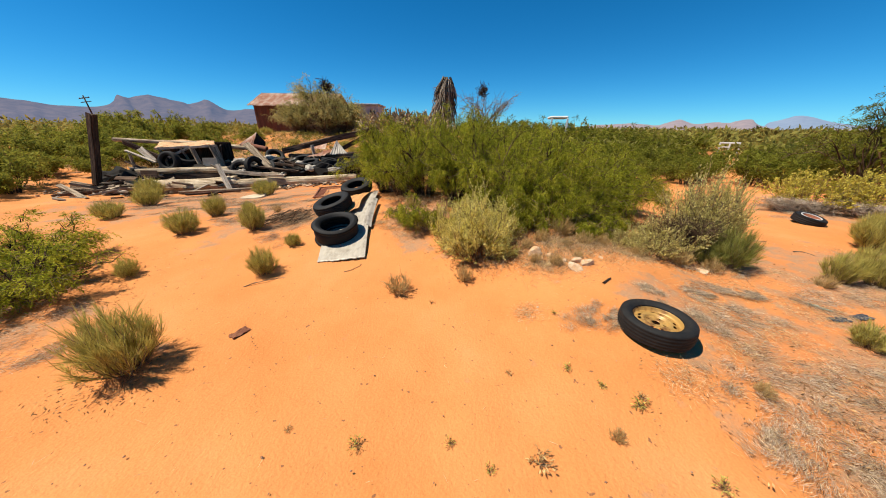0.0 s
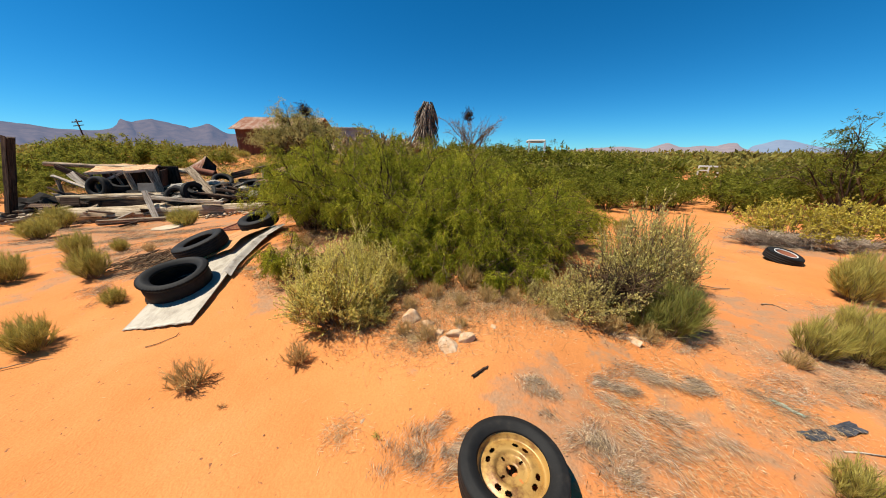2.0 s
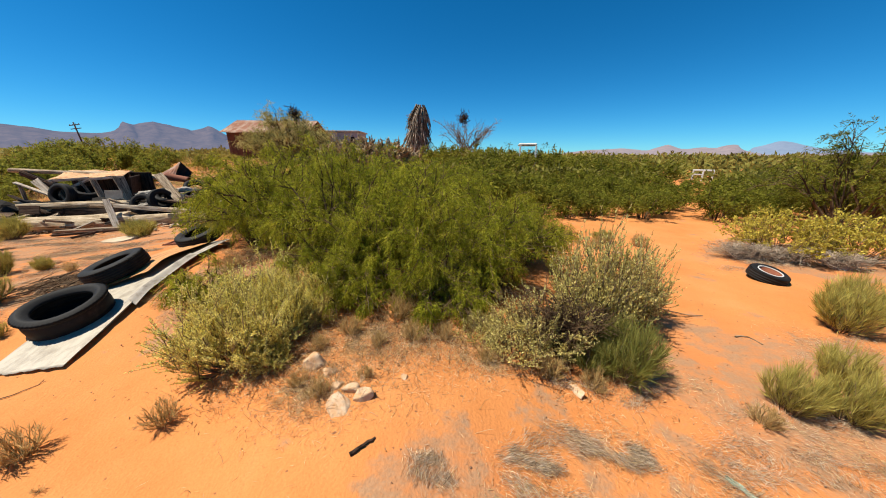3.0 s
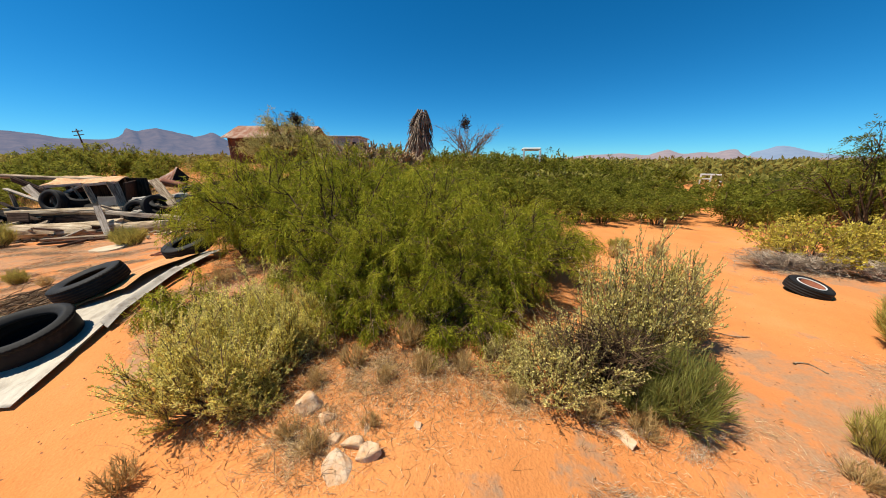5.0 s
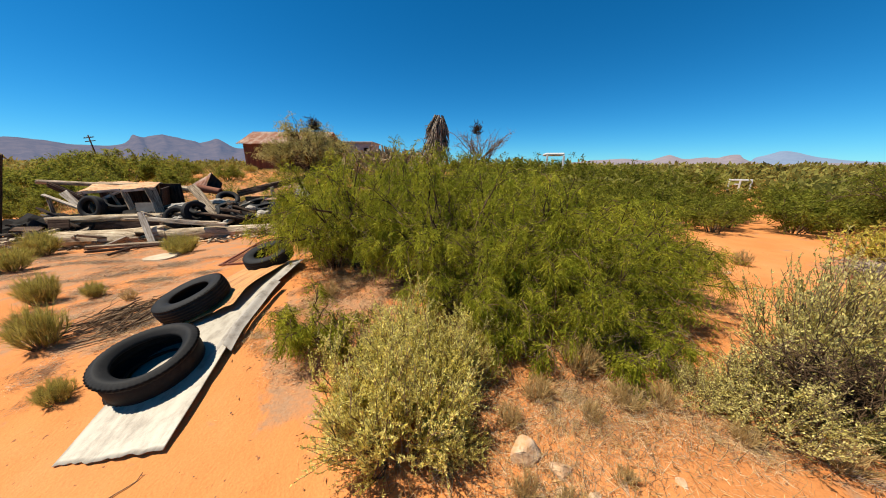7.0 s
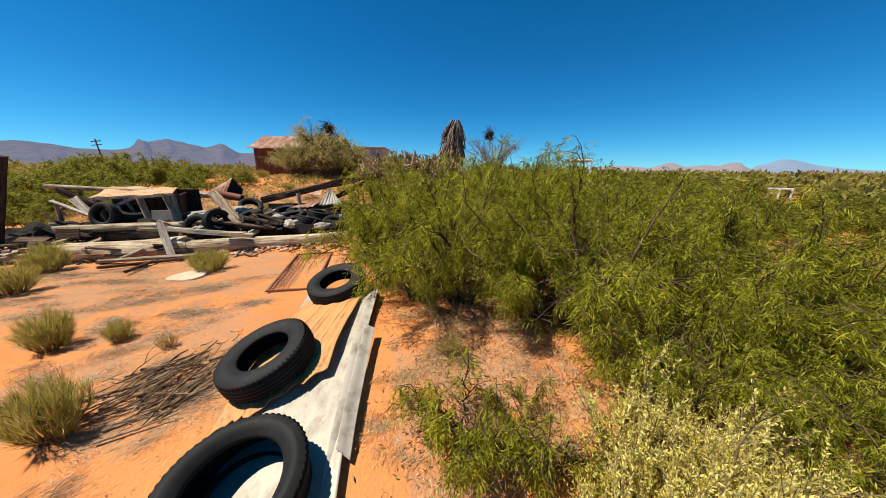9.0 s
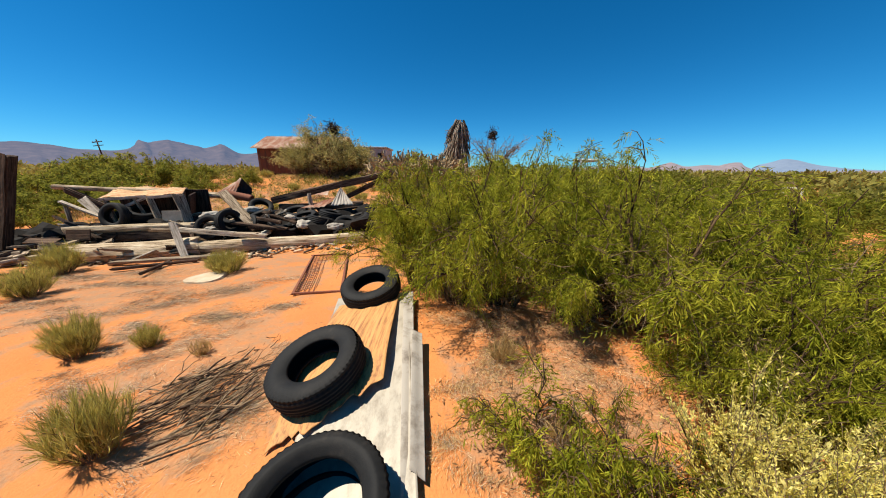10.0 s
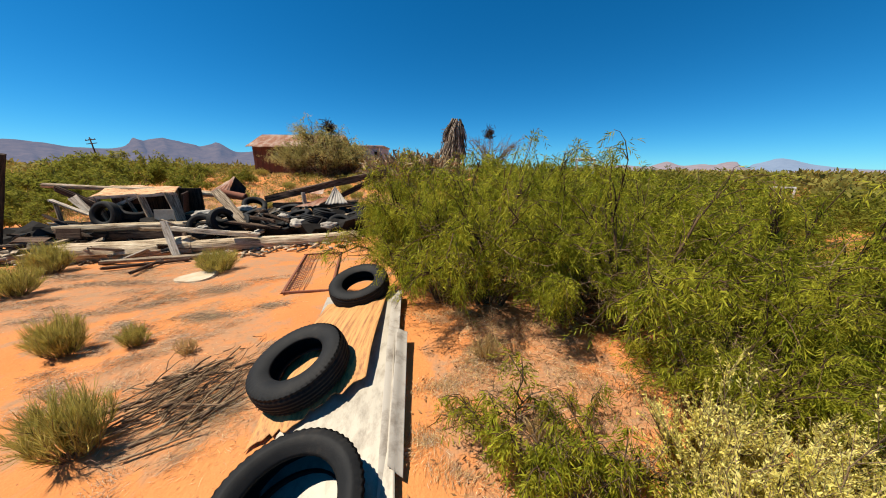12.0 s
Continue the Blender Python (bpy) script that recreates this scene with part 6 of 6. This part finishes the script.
def build_cholla(x, y, s, seed):
    """Dry cholla: jointed upright arms in a dense clump."""
    rng = np.random.default_rng(seed)
    n = 330
    az, rho = rng.uniform(0, 6.283, n), np.sqrt(rng.uniform(0, 1, n))
    st = np.stack([rho * np.cos(az), rho * np.sin(az), rng.uniform(0.0, 0.5, n)], -1) * [0.75, 0.5, 1]
    en = st * [1.25, 1.25, 1] + np.stack([rng.normal(0, 0.18, n), rng.normal(0, 0.18, n), rng.uniform(0.3, 0.75, n) * (1.2 - 0.5 * rho)], -1)
    lines = curve_lines(st, en, rng.normal(size=(n, 3)) * 0.05, 5, rng, 0.02)
    V, F = tubes(lines, 0.036, 0.028, 5)
    p, d = at_line(lines, rng.uniform(0.3, 1, (n, 16)))
    LV, LF = leaves(p.reshape(-1, 3), unit(rng.normal(size=(n * 16, 3))) + [0, 0, 0.5], 0.13, 0.035, rng)
    ob = thing("cholla_cactus", pose(x, y, gz(x, y) - 0.1) @ Matrix.Diagonal((s, s, s, 1)), "dry brown branching cholla cactus clump", "cactus", "cholla")
    part("trunk", mesh_np("cholla_arms", V, F, CHOLLA), None, ob)
    part("crown", mesh_np("cholla_joints", LV, LF, CHOLLA), None, ob)


build_cholla(-3.0, 18.3, 1.8, 91)
build_cholla(-1.6, 18.6, 1.65, 92)
build_cholla(-0.6, 19.0, 1.2, 93)


def build_dead_yucca():
    """A broken-topped trunk wrapped in hanging dead fronds."""
    rng = np.random.default_rng(95)
    x, y = -0.25, 26.2
    z0 = gz(x, y)
    ob = thing("dead_palm_trunk", pose(x, y, z0, 0, 6, 0), "tall broken trunk wrapped in grey dead fronds", "dead tree")
    H = 4.15
    prof = [(0.0, 0), (0.80, 0.0), (0.72, 1.2), (0.58, 2.6), (0.46, 3.4), (0.34, H - 0.15), (0.22, H - 0.05), (0.0, H - 0.12)]
    part("trunk", revolve(prof, 24, "palm_trunk", STUMPWOOD, closed=False, wobble=lambda V: V * (1 + 0.09 * np.sin(5 * np.arctan2(V[..., 1], V[..., 0])))[..., None] ** np.array([1, 1, 0])), None, ob)
    n = 190
    a = rng.uniform(0, 6.283, n)
    top = np.where(rng.uniform(0, 1, n) < 0.45, rng.uniform(H - 0.5, H + 0.12, n), rng.uniform(1.6, H - 0.4, n))
    rt = np.interp(top, [0, 2.6, 3.4, H - 0.15, H + 0.12], [0.82, 0.60, 0.48, 0.36, 0.30])
    ln = rng.uniform(0.5, 2.1, n)
    bot = np.maximum(top - ln, 0.1)
    rb = (np.interp(bot, [0, 1.2, 2.6, 3.6, H], [1.05, 1.0, 0.84, 0.64, 0.44])) * rng.uniform(0.78, 1.35, n)
    st = np.stack([rt * np.cos(a), rt * np.sin(a), top], -1)
    a2 = a + rng.normal(0, 0.16, n)
    en = np.stack([rb * np.cos(a2), rb * np.sin(a2), bot], -1)
    V, F = tubes(curve_lines(st, en, np.stack([np.cos(a), np.sin(a), 0 * a], -1) * 0.06, 5, rng, 0.03), rng.uniform(0.035, 0.085, n), 0.02, 4)
    part("dead_fronds", mesh_np("dead_fronds", V, F, STUMPWOOD), None, ob, "grey hanging dead fronds")
    n = 26
    a = rng.uniform(2.2, 4.2, n)
    st = np.stack([0.4 * np.cos(a), 0.3 * np.sin(a), rng.uniform(1.8, 3.6, n)], -1)
    en = st + np.stack([np.cos(a) * 0.7, np.sin(a) * 0.4, rng.uniform(-0.5, 0.1, n)], -1)
    V, F = tubes(curve_lines(st, en, np.zeros((n, 3)), 4, rng, 0.04), 0.03, 0.01, 3)
    part("loose_fronds", mesh_np("loose_fronds", V, F, TWIG), None, ob, "dark loose fronds sticking out")


build_dead_yucca()


def build_bare_tree():
    rng = np.random.default_rng(97)
    x, y = 4.9, 37.8
    ob = thing("bare_tree", pose(x, y, gz(x, y)), "leafless grey branching tree against the sky", "tree")
    n = 34
    az = rng.uniform(0, 6.283, n)
    end = np.stack([4.2 * np.cos(az) * rng.uniform(0.3, 1, n), 1.5 * np.sin(az), rng.uniform(2.8, 4.6, n)], -1)
    limb = curve_lines(np.stack([rng.normal(0, 0.5, n), rng.normal(0, 0.3, n), rng.uniform(0, 1.6, n)], -1), end, np.stack([0 * az, 0 * az, 0 * az + 0.4], -1), 7, rng, 0.15)
    p, d = at_line(limb, rng.uniform(0.25, 1, (n, 22)))
    p, d = p.reshape(-1, 3), d.reshape(-1, 3)
    tw = curve_lines(p, p + unit(d + rng.normal(size=p.shape) * 0.6) * rng.uniform(0.3, 1.0, (len(p), 1)), np.zeros_like(p), 4, rng, 0.05)
    part("trunk", mesh_np("bare_limbs", *tubes(limb, 0.045, 0.012, 4), TWIG), None, ob)
    part("crown", mesh_np("bare_twigs", *tubes(tw, 0.014, 0.006, 3), TWIG), None, ob)


build_bare_tree()
build_nest(4.4, 37.6, 5.6, 0.42, 6)


def build_power_pole():
    ob = thing("utility_pole", pose(-73, 65.7, gz(-73, 65.7), 0, -6, 0), "distant timber power pole with crossarms", "utility pole")
    part("pole", revolve([(0, 0), (0.16, 0), (0.11, 6.4), (0, 6.4)], 10, "pole", POSTWOOD, closed=False), None, ob)
    for z in (5.9, 5.2):
        part("crossarm", box_bm(2.2, 0.12, 0.14, 0.01, (0, 0, z)), POSTWOOD, ob)
    for i in (-0.95, -0.35, 0.35, 0.95):
        part("insulator", revolve([(0, 0), (0.05, 0), (0.07, 0.12), (0, 0.16)], 8, "insulator", PLASTERBOARD, closed=False), None, ob).location = (i, 0, 5.98)


build_power_pole()


def build_white_frame():
    """A white metal window surround left standing in the scrub."""
    x, y = 16.0, 17.2
    ob = thing("white_frame", pose(x, y, gz(x, y) + 0.12, 0, 0, -35) @ Matrix.Scale(0.76, 4), "white metal double frame standing in the scrub", "frame")
    for px in (-0.55, 0.0, 0.55):
        part("upright", box_bm(0.10, 0.06, 0.74, 0.015, (px, 0, 0.37)), WHITEPAINT, ob)
    part("top_rail", box_bm(1.2, 0.07, 0.11, 0.02, (0, 0.01, 0.74)), WHITEPAINT, ob)
    part("lower_rail", box_bm(0.55, 0.06, 0.08, 0.01, (-0.28, 0.01, 0.45)), WHITEPAINT, ob)


build_white_frame()


def build_camper():
    x, y = 6.9, 19.0
    ob = thing("shade_canopy", pose(x, y, gz(x, y) - 0.15, 0, 0, -12), "white sheet-metal shade canopy on posts behind scrub", "canopy")
    part("roof", box_bm(1.05, 1.5, 0.14, 0.05, (0, 0.8, 1.92), ), WHITEPAINT, ob)
    for px in (-0.42, 0.48):
        part("post", box_bm(0.10, 0.10, 1.85, 0.01, (px, 0.02, 0.92)), WHITEPAINT, ob)


build_camper()
for i, (x, y, s) in enumerate([(-5.6, 17.2, 1.2), (-12.4, 20.5, 1.3), (-8.8, 18.0, 1.1), (-10.8, 15.8, 1.0), (-6.2, 20.5, 1.4), (-4.6, 15.5, 1.0), (-13.5, 23.5, 1.5), (-7.4, 13.6, 0.9), (-11.0, 12.9, 1.0)]):
    plant("broom_bush", BROOMS[i % 3], ("dead_base", "foliage"), x, y, s * 1.3, 41 * i, "rounded olive-green broom bush growing from the sand", "bush", "broom bushes", 0.02, 0.8)
stick((-8.2, 24.6), (-5.9, 24.2), 0.09, PALEWOOD, "lumber", "pale lumber stacked under the tree", 0.02, 21)
stick((-8.4, 24.2), (-6.2, 23.9), 0.09, PALEWOOD, "lumber", "pale lumber stacked under the tree", 0.02, 22)
